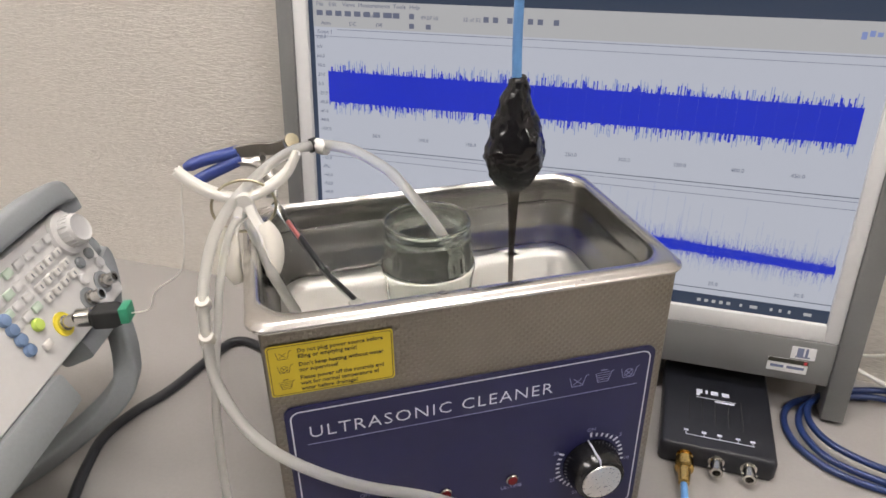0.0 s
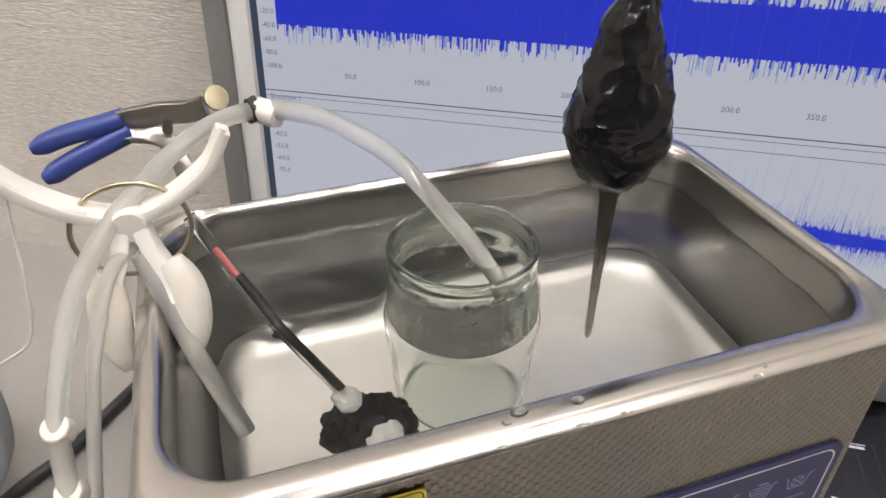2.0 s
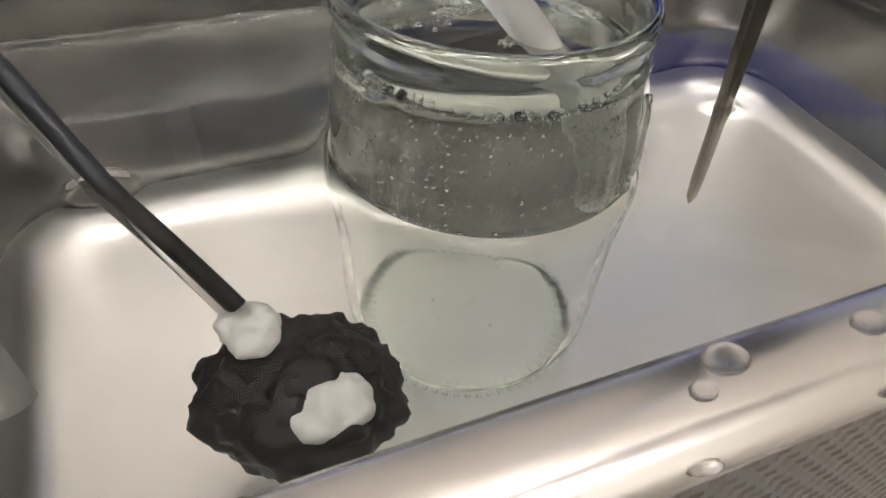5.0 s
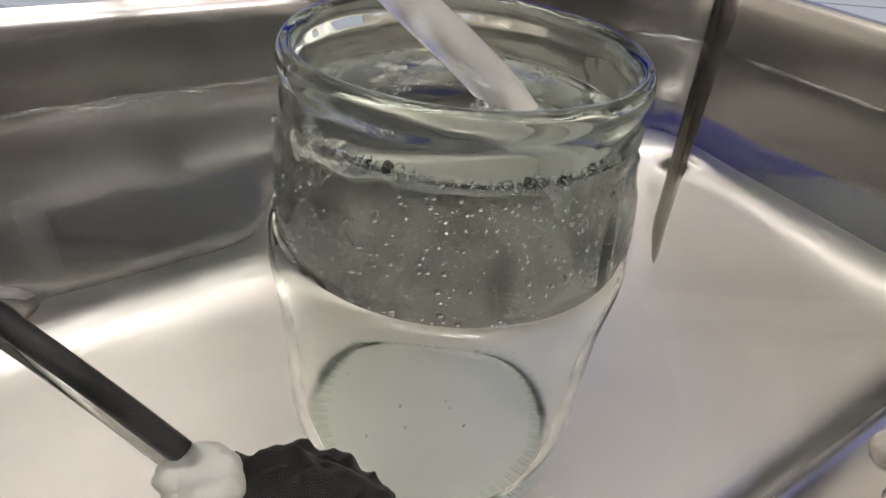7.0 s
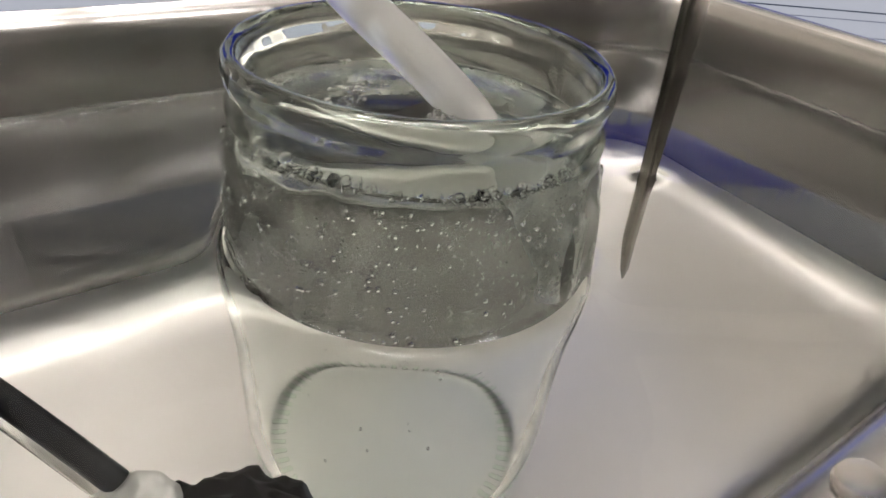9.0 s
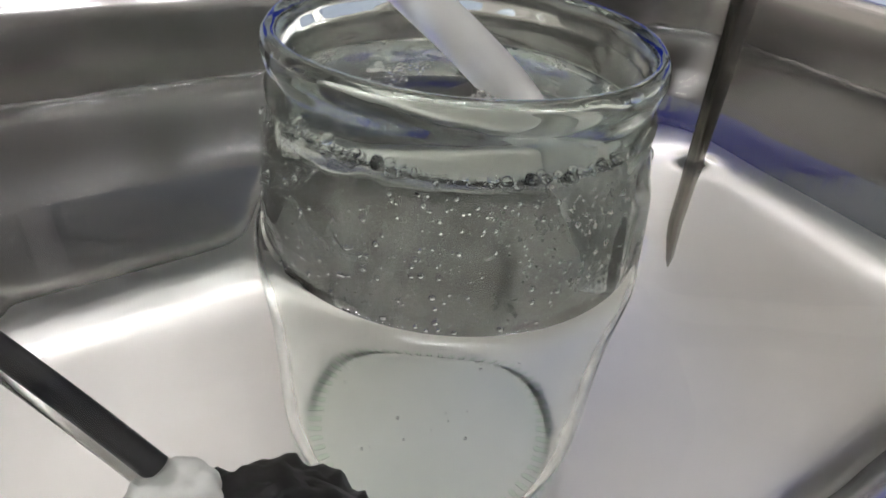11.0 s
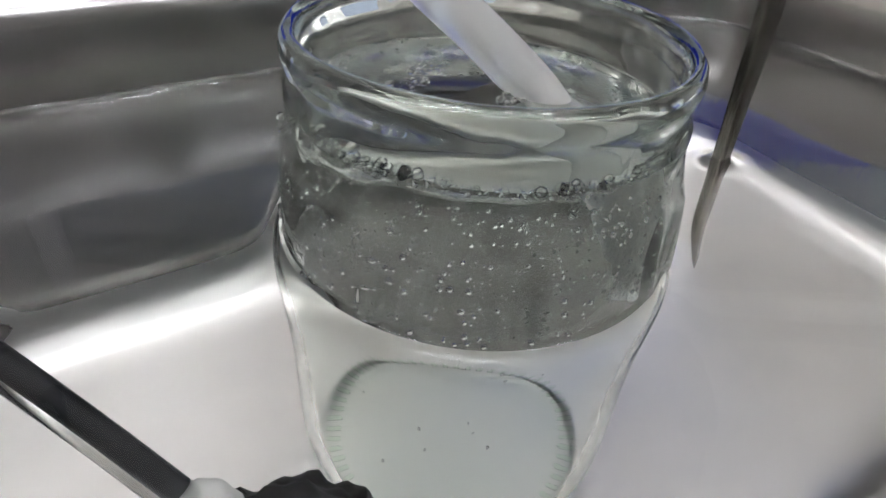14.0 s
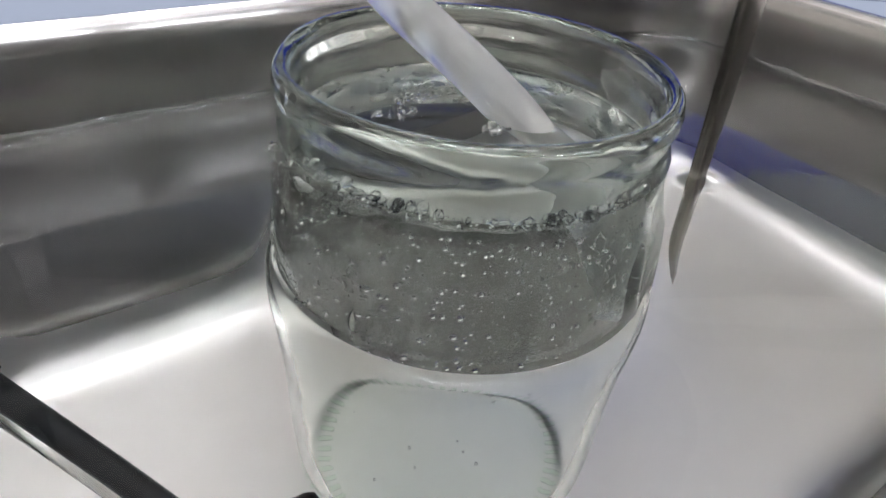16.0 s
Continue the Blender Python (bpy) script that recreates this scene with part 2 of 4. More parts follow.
def wallpaper():
    """Off-white vinyl paper with a fine crosswise weave in relief."""
    m = bpy.data.materials.new("woven_wallpaper")
    m.use_nodes = True
    nt = m.node_tree
    b = nt.nodes["Principled BSDF"]
    b.inputs["Roughness"].default_value = 0.75
    coord = nt.nodes.new("ShaderNodeTexCoord")
    mp = nt.nodes.new("ShaderNodeMapping")
    mp.inputs["Scale"].default_value = (1.0, 1.0, 6.0)
    nt.links.new(coord.outputs["Object"], mp.inputs["Vector"])
    n = nt.nodes.new("ShaderNodeTexNoise")
    n.inputs["Scale"].default_value = 130
    n.inputs["Detail"].default_value = 4
    nt.links.new(mp.outputs[0], n.inputs["Vector"])
    bp = nt.nodes.new("ShaderNodeBump")
    bp.inputs["Distance"].default_value = 0.0024
    bp.inputs["Strength"].default_value = 0.9
    nt.links.new(n.outputs["Fac"], bp.inputs["Height"])
    nt.links.new(bp.outputs[0], b.inputs["Normal"])
    mix = nt.nodes.new("ShaderNodeMix")
    mix.data_type = "RGBA"
    mix.inputs["A"].default_value = (0.54, 0.50, 0.45, 1)
    mix.inputs["B"].default_value = (0.78, 0.735, 0.68, 1)
    nt.links.new(n.outputs["Fac"], mix.inputs["Factor"])
    nt.links.new(mix.outputs["Result"], b.inputs["Base Color"])
    return m


WALLPAPER = wallpaper()


# ---- mesh helpers ----
def mesh_of(bm, name, smooth=True):
    bmesh.ops.recalc_face_normals(bm, faces=bm.faces)
    me = bpy.data.meshes.new(name)
    bm.to_mesh(me)
    bm.free()
    for p in me.polygons:
        p.use_smooth = smooth
    if smooth:
        me.set_sharp_from_angle(angle=radians(38))
    return me


def part(name, bm, mat, parent=None, label="", smooth=True, m=None):
    me = mesh_of(bm, name, smooth)
    me.materials.append(mat)
    ob = new(name, me)
    if m is not None:
        ob.matrix_basis = m
    if parent is not None:
        ob.parent = parent
    if label:
        tagged(ob, label)
    return ob


def thing(name, label, category, m=None, group="", kind=""):
    ob = new(name)
    ob.empty_display_size = 0.01
    if m is not None:
        ob.matrix_basis = m
    return tagged(ob, label, category, group, kind)


def box(x0, x1, y0, y1, z0, z1, bevel=0.0, seg=2, bm=None):
    b = bmesh.new()
    bmesh.ops.create_cube(b, size=1)
    for v in b.verts:
        v.co = Vector(((x0 + x1) / 2 + v.co.x * (x1 - x0), (y0 + y1) / 2 + v.co.y * (y1 - y0), (z0 + z1) / 2 + v.co.z * (z1 - z0)))
    if bevel:
        bmesh.ops.bevel(b, geom=list(b.edges), offset=bevel, segments=seg, affect="EDGES", profile=0.5)
    if bm is None:
        return b
    return join(bm, b)


def join(bm, other, m=None):
    """Adds the second bmesh to the first."""
    if m is not None:
        bmesh.ops.transform(other, matrix=m, verts=other.verts)
    made = [bm.verts.new(v.co) for v in other.verts]
    other.verts.index_update()
    for f in other.faces:
        g = bm.faces.new([made[v.index] for v in f.verts])
        g.material_index = f.material_index
    other.free()
    return bm


def skin(loops, closed_ends=(True, True)):
    """Joins closed loops of equal length with faces."""
    bm = bmesh.new()
    rings = [[bm.verts.new(p) for p in loop] for loop in loops]
    n = len(rings[0])
    for a, b in zip(rings, rings[1:]):
        for i in range(n):
            bm.faces.new((a[i], a[(i + 1) % n], b[(i + 1) % n], b[i]))
    if closed_ends[0]:
        bm.faces.new(rings[0][::-1])
    if closed_ends[1]:
        bm.faces.new(rings[-1])
    return bm


def revolve(profile, n=48, ends=(False, False)):
    """Turns (radius, height) pairs about z."""
    loops = [[(r * math.cos(2 * math.pi * i / n), r * math.sin(2 * math.pi * i / n), z) for i in range(n)] for r, z in profile]
    return skin(loops, ends)


def rrect(hx, hy, r, z, n=8, cx=0.0, cy=0.0):
    """A rounded rectangle as a loop."""
    out = []
    for qx, qy, a0 in ((1, 1, 0), (-1, 1, 90), (-1, -1, 180), (1, -1, 270)):
        for k in range(n + 1):
            a = radians(a0 + 90 * k / n)
            out.append((cx + qx * (hx - r) + r * math.cos(a), cy + qy * (hy - r) + r * math.sin(a), z))
    return out


def glide(points, per=10):
    """A smooth line through points (Catmull-Rom)."""
    pts = [Vector(p) for p in points]
    pts = [pts[0] * 2 - pts[1], *pts, pts[-1] * 2 - pts[-2]]
    out = []
    for a, b, c, d in zip(pts, pts[1:], pts[2:], pts[3:]):
        for k in range(per):
            t = k / per
            out.append(0.5 * (2 * b + (c - a) * t + (2 * a - 5 * b + 4 * c - d) * t * t + (3 * b - a - 3 * c + d) * t ** 3))
    out.append(pts[-2])
    return out


def sweep(points, radius, n=16, flat=1.0, side=None, square=False):
    """A tube along points; radius may be a function of 0..1. flat squeezes it along the side direction's normal."""
    pts = [Vector(p) for p in points]
    loops, normal = [], None
    for i, p in enumerate(pts):
        tangent = (pts[min(i + 1, len(pts) - 1)] - pts[max(i - 1, 0)]).normalized()
        if side is not None:
            normal = (Vector(side) - tangent * tangent.dot(Vector(side))).normalized()
        elif normal is None:
            normal = tangent.orthogonal().normalized()
        else:
            normal = (normal - tangent * tangent.dot(normal)).normalized()
        other = tangent.cross(normal)
        r = radius(i / (len(pts) - 1)) if callable(radius) else radius
        loop = []
        for k in range(n):
            a = 2 * math.pi * (k + 0.5) / n
            c, s = math.cos(a), math.sin(a)
            if square:
                e = 0.35
                c, s = math.copysign(abs(c) ** e, c), math.copysign(abs(s) ** e, s)
            loop.append(p + normal * (r * c) + other * (r * flat * s))
        loops.append(loop)
    return skin(loops)


def lumpy(bm, amount, scale, seed=0.0, fine=0.0):
    for v in bm.verts:
        k = noise.noise(v.co * scale + Vector((seed, seed * 2, 0))) * amount
        if fine:
            k += noise.noise(v.co * scale * 3.3 + Vector((seed, 5, seed))) * fine
        v.co += v.normal * k
    return bm


def writing(text, size, parent, mat, m, name="lettering", align="LEFT", label="", bold=0.0, stretch=1.0, depth=0.00008, spacing=1.0):
    cu = bpy.data.curves.new(name, "FONT")
    cu.body, cu.size, cu.align_x, cu.extrude, cu.resolution_u = text, size, align, depth, 2
    cu.offset, cu.space_character = bold, spacing
    tmp = new("tmp", cu)
    bpy.context.view_layer.update()
    me = bpy.data.meshes.new_from_object(tmp.evaluated_get(bpy.context.evaluated_depsgraph_get()))
    bpy.data.objects.remove(tmp)
    bpy.data.curves.remove(cu)
    me.materials.clear()
    me.materials.append(mat)
    ob = new(name, me)
    ob.matrix_basis = m @ Matrix.Diagonal((stretch, 1, 1, 1))
    if parent is not None:
        ob.parent = parent
    if label:
        tagged(ob, label)
    return ob


# ---- structure: bench wall, room shell ----
def structure(name, bm, mat, label, m=BENCH, category="wall", smooth=False):
    ob = part(name, bm, mat, None, "", smooth, m)
    return tagged(ob, label, category, "", "structure")


structure("wall_back", box(-2.2, 1.8, 0.075, 0.175, -0.72, 1.9), WALLPAPER, "off-white wallpaper with a fine woven relief behind the bench")
structure("wall_left", box(-2.3, -2.2, -1.7, 0.075, -0.72, 1.9), PAINT, "plain off-white painted wall closing the room")
structure("wall_right", box(1.8, 1.9, -1.7, 0.075, -0.72, 1.9), PAINT, "plain off-white painted wall closing the room")
# unseen wall added near and dark, to darken the reflections in the steel
structure("dark_stand_in_wall", box(-2.2, 1.8, -1.8, -1.7, -0.72, 1.9), DARK_STAND_IN, "unseen dark grey wall added to darken reflections, closing the room")
structure("floor", box(-2.2, 1.8, -1.7, 0.075, -0.82, -0.72), FLOOR, "grey vinyl floor under the bench", category="floor")
structure("ceiling", box(-2.2, 1.8, -1.7, 0.075, 1.9, 2.0), CEILING, "white painted ceiling with tube lamps", category="ceiling")


def ceiling_lamp(m):
    lamp = thing("ceiling_lamp", "white ceiling luminaire with two bright fluorescent tubes", "ceiling lamp", m, "ceiling lamps")
    part("housing", skin([rrect(0.62, 0.11, 0.02, 0.0), rrect(0.62, 0.11, 0.02, -0.02), rrect(0.60, 0.06, 0.02, -0.05)]), LAMP_METAL, lamp)
    for y in (-0.055, 0.055):
        part("tube", sweep([(-0.59 + 0.118 * i, y, -0.072) for i in range(11)], 0.016, 16), TUBE_LIGHT, lamp, "glowing fluorescent tube")
    return lamp


lamp = ceiling_lamp(BENCH @ pose(-0.30, -0.26, 1.9))
for x, y in ((-1.60, -1.2), (1.00, -1.2)):
    copy_thing(lamp, BENCH @ pose(x, y, 1.9))


def bench():
    t = thing("bench", "pale grey laminate bench top on grey steel legs", "table", BENCH)
    part("bench_top", box(-1.9, 1.5, -0.75, 0.074, -0.03, 0.0, 0.002), TABLE_TOP, t)
    for x in (-1.8, 1.4):
        for y in (-0.7, 0.02):
            part("leg", box(x - 0.025, x + 0.025, y - 0.025, y + 0.025, -0.72, -0.0305, 0.003), CASE_GREY, t)


bench()


# ---- ultrasonic cleaner ----
def embossed(x0, x1, z0, z1, pitch=0.0024, h=0.00030):
    """A sheet in the xz plane, facing -y, pressed with a chequer of little raised squares."""
    nx, nz = int((x1 - x0) / pitch), int((z1 - z0) / pitch)
    verts, faces = [], []
    for j in range(nz + 1):
        for i in range(nx + 1):
            verts.append((x0 + (x1 - x0) * i / nx, 0.0, z0 + (z1 - z0) * j / nz))
    for j in range(nz):
        for i in range(nx):
            a = j * (nx + 1) + i
            q = (a, a + 1, a + nx + 2, a + nx + 1)
            if (i + j) % 2:
                faces.append(q)
                continue
            k = len(verts)
            cx, cz = x0 + (x1 - x0) * (i + 0.5) / nx, z0 + (z1 - z0) * (j + 0.5) / nz
            s = pitch * 0.3
            verts += [(cx - s, -h, cz - s), (cx + s, -h, cz - s), (cx + s, -h, cz + s), (cx - s, -h, cz + s)]
            faces.append((k, k + 1, k + 2, k + 3))
            for e in range(4):
                faces.append((q[e], q[(e + 1) % 4], k + (e + 1) % 4, k + e))
    me = bpy.data.meshes.new("sheet")
    me.from_pydata(verts, [], faces)
    me.materials.append(SHEET)
    return me


def wash_icon(parent, m, mat, kind, s=1.0):
    """A little washing tub: slanted sides, a foot, and a cross or wave lines inside."""
    bm = bmesh.new()
    def bar(x0, z0, x1, z1, w=0.0005):
        d = Vector((x1 - x0, z1 - z0, 0))
        b = box(0, d.length, -w / 2, w / 2, -0.00005, 0.00005)
        join(bm, b, pose(x0, z0, 0, 0, 0, math.degrees(math.atan2(d.y, d.x))))
    bar(-0.0060, 0.004, -0.0040, -0.004)
    bar(-0.0040, -0.004, 0.0040, -0.004)
    bar(0.0040, -0.004, 0.0060, 0.004)
    bar(0.0060, 0.004, 0.0080, 0.0045)
    if kind == "cross" or kind == "ringed":
        bar(-0.003, -0.0025, 0.003, 0.0025)
        bar(-0.003, 0.0025, 0.003, -0.0025)
    if kind == "ringed":
        for i in range(12):
            a, b = 2 * math.pi * i / 12, 2 * math.pi * (i + 1) / 12
            bar(0.0032 * math.cos(a), 0.0032 * math.sin(a), 0.0032 * math.cos(b), 0.0032 * math.sin(b), 0.0004)
    if kind == "waves":
        for z in (-0.002, 0.0, 0.002, 0.004):
            bar(-0.0048, z, 0.0048, z, 0.0004)
        bar(-0.0025, 0.0062, 0.0025, 0.0062, 0.0008)
    return part("icon", bm, mat, parent, smooth=False, m=m @ Matrix.Scale(s, 4))


def cleaner():
    c = thing("ultrasonic_cleaner", "stainless steel ultrasonic cleaner with a blue control panel and yellow label", "ultrasonic cleaner", pose(0, CY, 0))
    face = -CY + 0.008      # front sheet
    # tank and rim in one pressing: outer lip, rolled edge, flange, walls, floor
    rows = [(0.1308, 0.0800, 0.014, 0.2088), (0.1318, 0.0808, 0.014, 0.2091), (0.1321, 0.0811, 0.014, 0.2101), (0.1317, 0.0807, 0.014, 0.2111), (0.1307, 0.0798, 0.015, 0.2118),
            (0.1297, 0.0789, 0.015, 0.2127), (0.1286, 0.0778, 0.016, 0.2136), (0.1276, 0.0768, 0.017, 0.2140), (0.1262, 0.0750, 0.019, 0.2141, 0.001), (0.1250, 0.0730, 0.022, 0.2136, 0.003),
            (0.1238, 0.0716, 0.024, 0.2127, 0.003), (0.1229, 0.0708, 0.024, 0.2110, 0.003), (0.1224, 0.0703, 0.025, 0.2085, 0.003), (0.1218, 0.0700, 0.026, 0.2000, 0.003), (0.1212, 0.0698, 0.026, 0.1900, 0.003),
            (0.1198, 0.0690, 0.026, 0.1720, 0.003), (0.1176, 0.0664, 0.026, 0.1400, 0.003), (0.1162, 0.0640, 0.026, 0.1290, 0.003), (0.1148, 0.0620, 0.025, 0.1235, 0.003),
            (0.1115, 0.0580, 0.023, 0.1185, 0.003), (0.1075, 0.0530, 0.020, 0.1160, 0.003), (0.1030, 0.0485, 0.018, 0.1150, 0.003)]
    rows = [rrect(*r[:4], n=10, cy=r[4] if len(r) > 4 else 0.0) for r in rows]
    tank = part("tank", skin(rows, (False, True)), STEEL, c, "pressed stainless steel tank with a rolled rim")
    tank.data.materials.append(WORN_LIT_STEEL)
    tank.data.materials.append(LIT_RIM_STEEL)
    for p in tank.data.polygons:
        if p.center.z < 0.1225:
            p.material_index = 1       # floor dulled by the sound field, and coloured lighter for the light on it
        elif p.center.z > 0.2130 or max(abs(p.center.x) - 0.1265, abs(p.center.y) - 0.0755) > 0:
            p.material_index = 2       # rim coloured lighter for the light it catches
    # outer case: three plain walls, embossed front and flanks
    # case coloured near black, as the shade in the gap under the rim
    case = skin([rrect(0.1235, 0.0755, 0.006, 0.012), rrect(0.1235, 0.0755, 0.006, 0.2065)], (True, False))
    part("case", case, GAP_SHADE, c, "steel case coloured dark as the shade behind its sheets")
    front = new("front_sheet", embossed(-0.1235, 0.1235, 0.012, 0.2086))
    front.matrix_basis, front.parent = pose(0, face, 0), c
    tagged(front, "steel front sheet pressed with small chequered dimples")
    for name, x, rz in (("side_sheet", -0.1252, -90), ("side_sheet", 0.1252, 90)):
        s = new(name, embossed(-0.0745, 0.0745, 0.012, 0.2086))
        s.matrix_basis, s.parent = pose(x, 0, 0, 0, 0, rz), c
    for x in (-1, 1):
        part("corner_edge", sweep([(x * 0.1236, face + 0.0017, z) for z in (0.012, 0.08, 0.14, 0.2085)], 0.0018, 10), SHEET, c)
    part("back_sheet", box(-0.1245, 0.1245, 0.0755, 0.0772, 0.012, 0.2065), SHEET, c)
    for x in (-0.1, 0.1):
        for y in (-0.06, 0.06):
            part("foot", revolve([(0.004, 0.0), (0.009, 0.0), (0.010, 0.003), (0.010, 0.0118), (0.004, 0.0118)], 20, (True, True)), RUBBER, c, m=pose(x, y, 0.0002))
    # blue control panel
    plane = pose(0, face - 0.0012, 0, 90, 0, 0)      # x right, y up, z towards the front
    panel = part("control_panel", skin([rrect(0.1185, 0.0715, 0.006, z, 6, 0, 0.0835) for z in (-0.0010, 0.0, 0.0003)]), BLUE_PANEL, c, "dark blue printed control panel", m=plane)
    def frame_line(hx, hy, r, w, cy):
        outer, inner = rrect(hx, hy, r, 0, 8, 0, cy), rrect(hx - w, hy - w, r - w, 0, 8, 0, cy)
        b = bmesh.new()
        o = [b.verts.new((p[0], p[1], 0.00042)) for p in outer]
        i = [b.verts.new((p[0], p[1], 0.00042)) for p in inner]
        for k in range(len(o)):
            b.faces.new((o[k], o[(k + 1) % len(o)], i[(k + 1) % len(o)], i[k]))
        return b
    part("border_line", frame_line(0.1155, 0.0685, 0.006, 0.0009, 0.0835), WHITE_INK, panel, "thin white printed border", False)
    writing("ULTRASONIC CLEANER", 0.0124, panel, WHITE_INK, pose(-0.1060, 0.1310, 0.0004), label="white printed lettering", bold=-0.00017, spacing=1.12, stretch=1.07)
    part("rule_line", box(-0.107, 0.108, 0.1258, 0.1262, 0.0003, 0.00045), FADED_INK, panel, smooth=False)
    for x, kind in ((0.065, "cross"), (0.083, "waves"), (0.101, "ringed")):
        wash_icon(panel, pose(x, 0.1365, 0.0004), FADED_INK, kind, 0.92)
    # timer knob with its dial
    k = part("timer_knob", revolve([(0.0165, 0.0006), (0.0200, 0.0008), (0.0205, 0.002), (0.0192, 0.010), (0.0175, 0.0175), (0.0165, 0.0190), (0.0130, 0.0192)], 48, (True, True)), KNOB_BLACK, panel, "glossy black timer knob", m=pose(0.080, 0.0635, 0))
    part("cap", revolve([(0.0128, 0.0193), (0.0140, 0.0196), (0.0138, 0.0203), (0.0020, 0.0200)], 48, (False, True)), BRUSHED, k, "brushed aluminium knob cap")
    part("pointer", box(-0.0005, 0.0005, 0.0140, 0.0204, 0.0, 0.0195, 0.0002), WHITE_INK, k, "white pointer line").matrix_basis = pose(0, 0, 0.0005, 0, 0, 8)
    bm = bmesh.new()
    for i in range(31):
        a = radians(92 - i * 10)
        join(bm, box(0.0222, 0.0262 if i % 5 == 0 else 0.0250, -0.0007, 0.0007, 0.0003, 0.00045), pose(0, 0, 0, 0, 0, math.degrees(a)))
    part("dial_scale", bm, WHITE_INK, panel, "white printed minute scale", False, m=pose(0.080, 0.0635, 0))
    for i, word in ((0, "ON"), (5, "5"), (10, "10"), (15, "15"), (20, "20"), (25, "25"), (30, "30")):
        a = radians(92 - i * 10)
        writing(word, 0.0042, panel, FADED_INK, pose(0.080 + 0.0290 * math.cos(a), 0.0635 + 0.0290 * math.sin(a) - 0.0015, 0.0004), align="CENTER")
    for x in (0.023, -0.0235):
        led = part("indicator_lamp", revolve([(0.0035, 0.0003), (0.0044, 0.0004), (0.0044, 0.002), (0.0036, 0.0028)], 24, (True, False)), CHROME, panel, "small chromed indicator lamp", m=pose(x, 0.0625, 0))
        part("lens", revolve([(0.0036, 0.002), (0.0032, 0.0036), (0.0016, 0.0046)], 24, (True, True)), RED_LENS, led, "dark red lens")
    writing("UL-TIME", 0.0042, panel, FADED_INK, pose(0.023, 0.0535, 0.0004), align="CENTER")
    writing("HEAT", 0.0042, panel, FADED_INK, pose(-0.0235, 0.0535, 0.0004), align="CENTER")
    sw = part("rocker_switch", box(-0.014, 0.014, -0.0105, 0.0105, 0.0003, 0.003, 0.001), KNOB_BLACK, panel, "black rocker switch", m=pose(-0.072, 0.060, 0))
    part("rocker", box(-0.0115, 0.0115, -0.008, 0.008, 0.003, 0.0052, 0.001), KNOB_BLACK, sw)
    part("switch_mark", box(-0.0003, 0.0003, 0.001, 0.006, 0.0052, 0.0054), WHITE_INK, sw)
    writing("OFF", 0.0042, panel, FADED_INK, pose(-0.076, 0.0735, 0.0004), align="CENTER")
    # yellow warning label
    label = part("warning_label", skin([rrect(0.0352, 0.0173, 0.002, z) for z in (0.0, 0.0003)]), YELLOW, c, "yellow printed warning label", m=pose(-0.0878, face - 0.0009, 0.1822, 90, 0, 0))
    b2 = frame_line(0.0344, 0.0165, 0.002, 0.0004, 0)
    part("border_line", b2, BLACK_INK, label, "", False)
    lines = (("Do not plug power source before", "filling or emptying tank!"), ("Don't keep heating without water", "nor supervised!"), ("Please power off the controls and", "wait for normal temperature of", "water before drainage!"))
    y = 0.0124
    for row, kind in zip(lines, ("cross", "ringed", "waves")):
        for line in row:
            writing(line, 0.0037, label, BLACK_INK, pose(-0.0185, y - 0.0012, 0.0004), bold=0.00006, stretch=0.94)
            y -= 0.00385
        wash_icon(label, pose(-0.0265, y + 0.0058 + (0.002 if len(row) == 3 else 0.0), 0.0004), BLACK_INK, kind, 0.62)
        y -= 0.0016
    return c


cleaner()


def drops():
    """Water beads standing on the front of the rim."""
    rng = random.Random(4)
    spots = [(-0.030, 0.0046, 0.2114, 0.0017), (-0.0265, 0.0105, 0.2140, 0.0015), (-0.0215, 0.0130, 0.2140, 0.0025), (-0.0045, 0.0046, 0.2114, 0.0021),
             (-0.0030, 0.0115, 0.2140, 0.0021), (0.0100, 0.0046, 0.2114, 0.0017), (0.058, 0.0046, 0.2114, 0.0016), (0.062, 0.0062, 0.2126, 0.0012)]
    for x, y, z, r in spots:
        bm = bmesh.new()
        bmesh.ops.create_uvsphere(bm, u_segments=20, v_segments=12, radius=r * 0.85)
        for v in bm.verts:
            v.co.x *= 1.25 + 0.15 * rng.random()
            v.co.z = v.co.z * (0.55 if v.co.z > 0 else 0.25)
        ob = part("water_drop", bm, DROP, m=pose(x, y, z - 0.0001, -40 if y < 0.007 else 0))
        tagged(ob, "clear bead of water on the steel rim", "water drop", "drops on the rim")


    for a, z, r in ((152, 0.1953, 0.0017), (158, 0.2010, 0.0009), (147, 0.2085, 0.0012), (312, 0.1965, 0.0013), (304, 0.1990, 0.0010), (322, 0.2075, 0.0011), (290, 0.1985, 0.0008), (176, 0.2062, 0.0009)):
        bm = bmesh.new()
        bmesh.ops.create_uvsphere(bm, u_segments=18, v_segments=12, radius=r)
        for v in bm.verts:
            v.co = Vector((v.co.x * 0.5, v.co.y * 0.8, v.co.z * 1.4))
        ob = part("water_drop", bm, DROP, m=pose(-0.0125 + 0.0298 * math.cos(radians(a)), 0.0882 + 0.0298 * math.sin(radians(a)), z, 0, 0, a))
        tagged(ob, "clear drip of water on the outside of the jar", "water drop", "drips on the jar")


# ---- jar, waters ----
JX, JY = -0.0125, 0.0882
JAR_FOOT, JAR_TOP, ZI = 0.1152, 0.2245, 0.2140


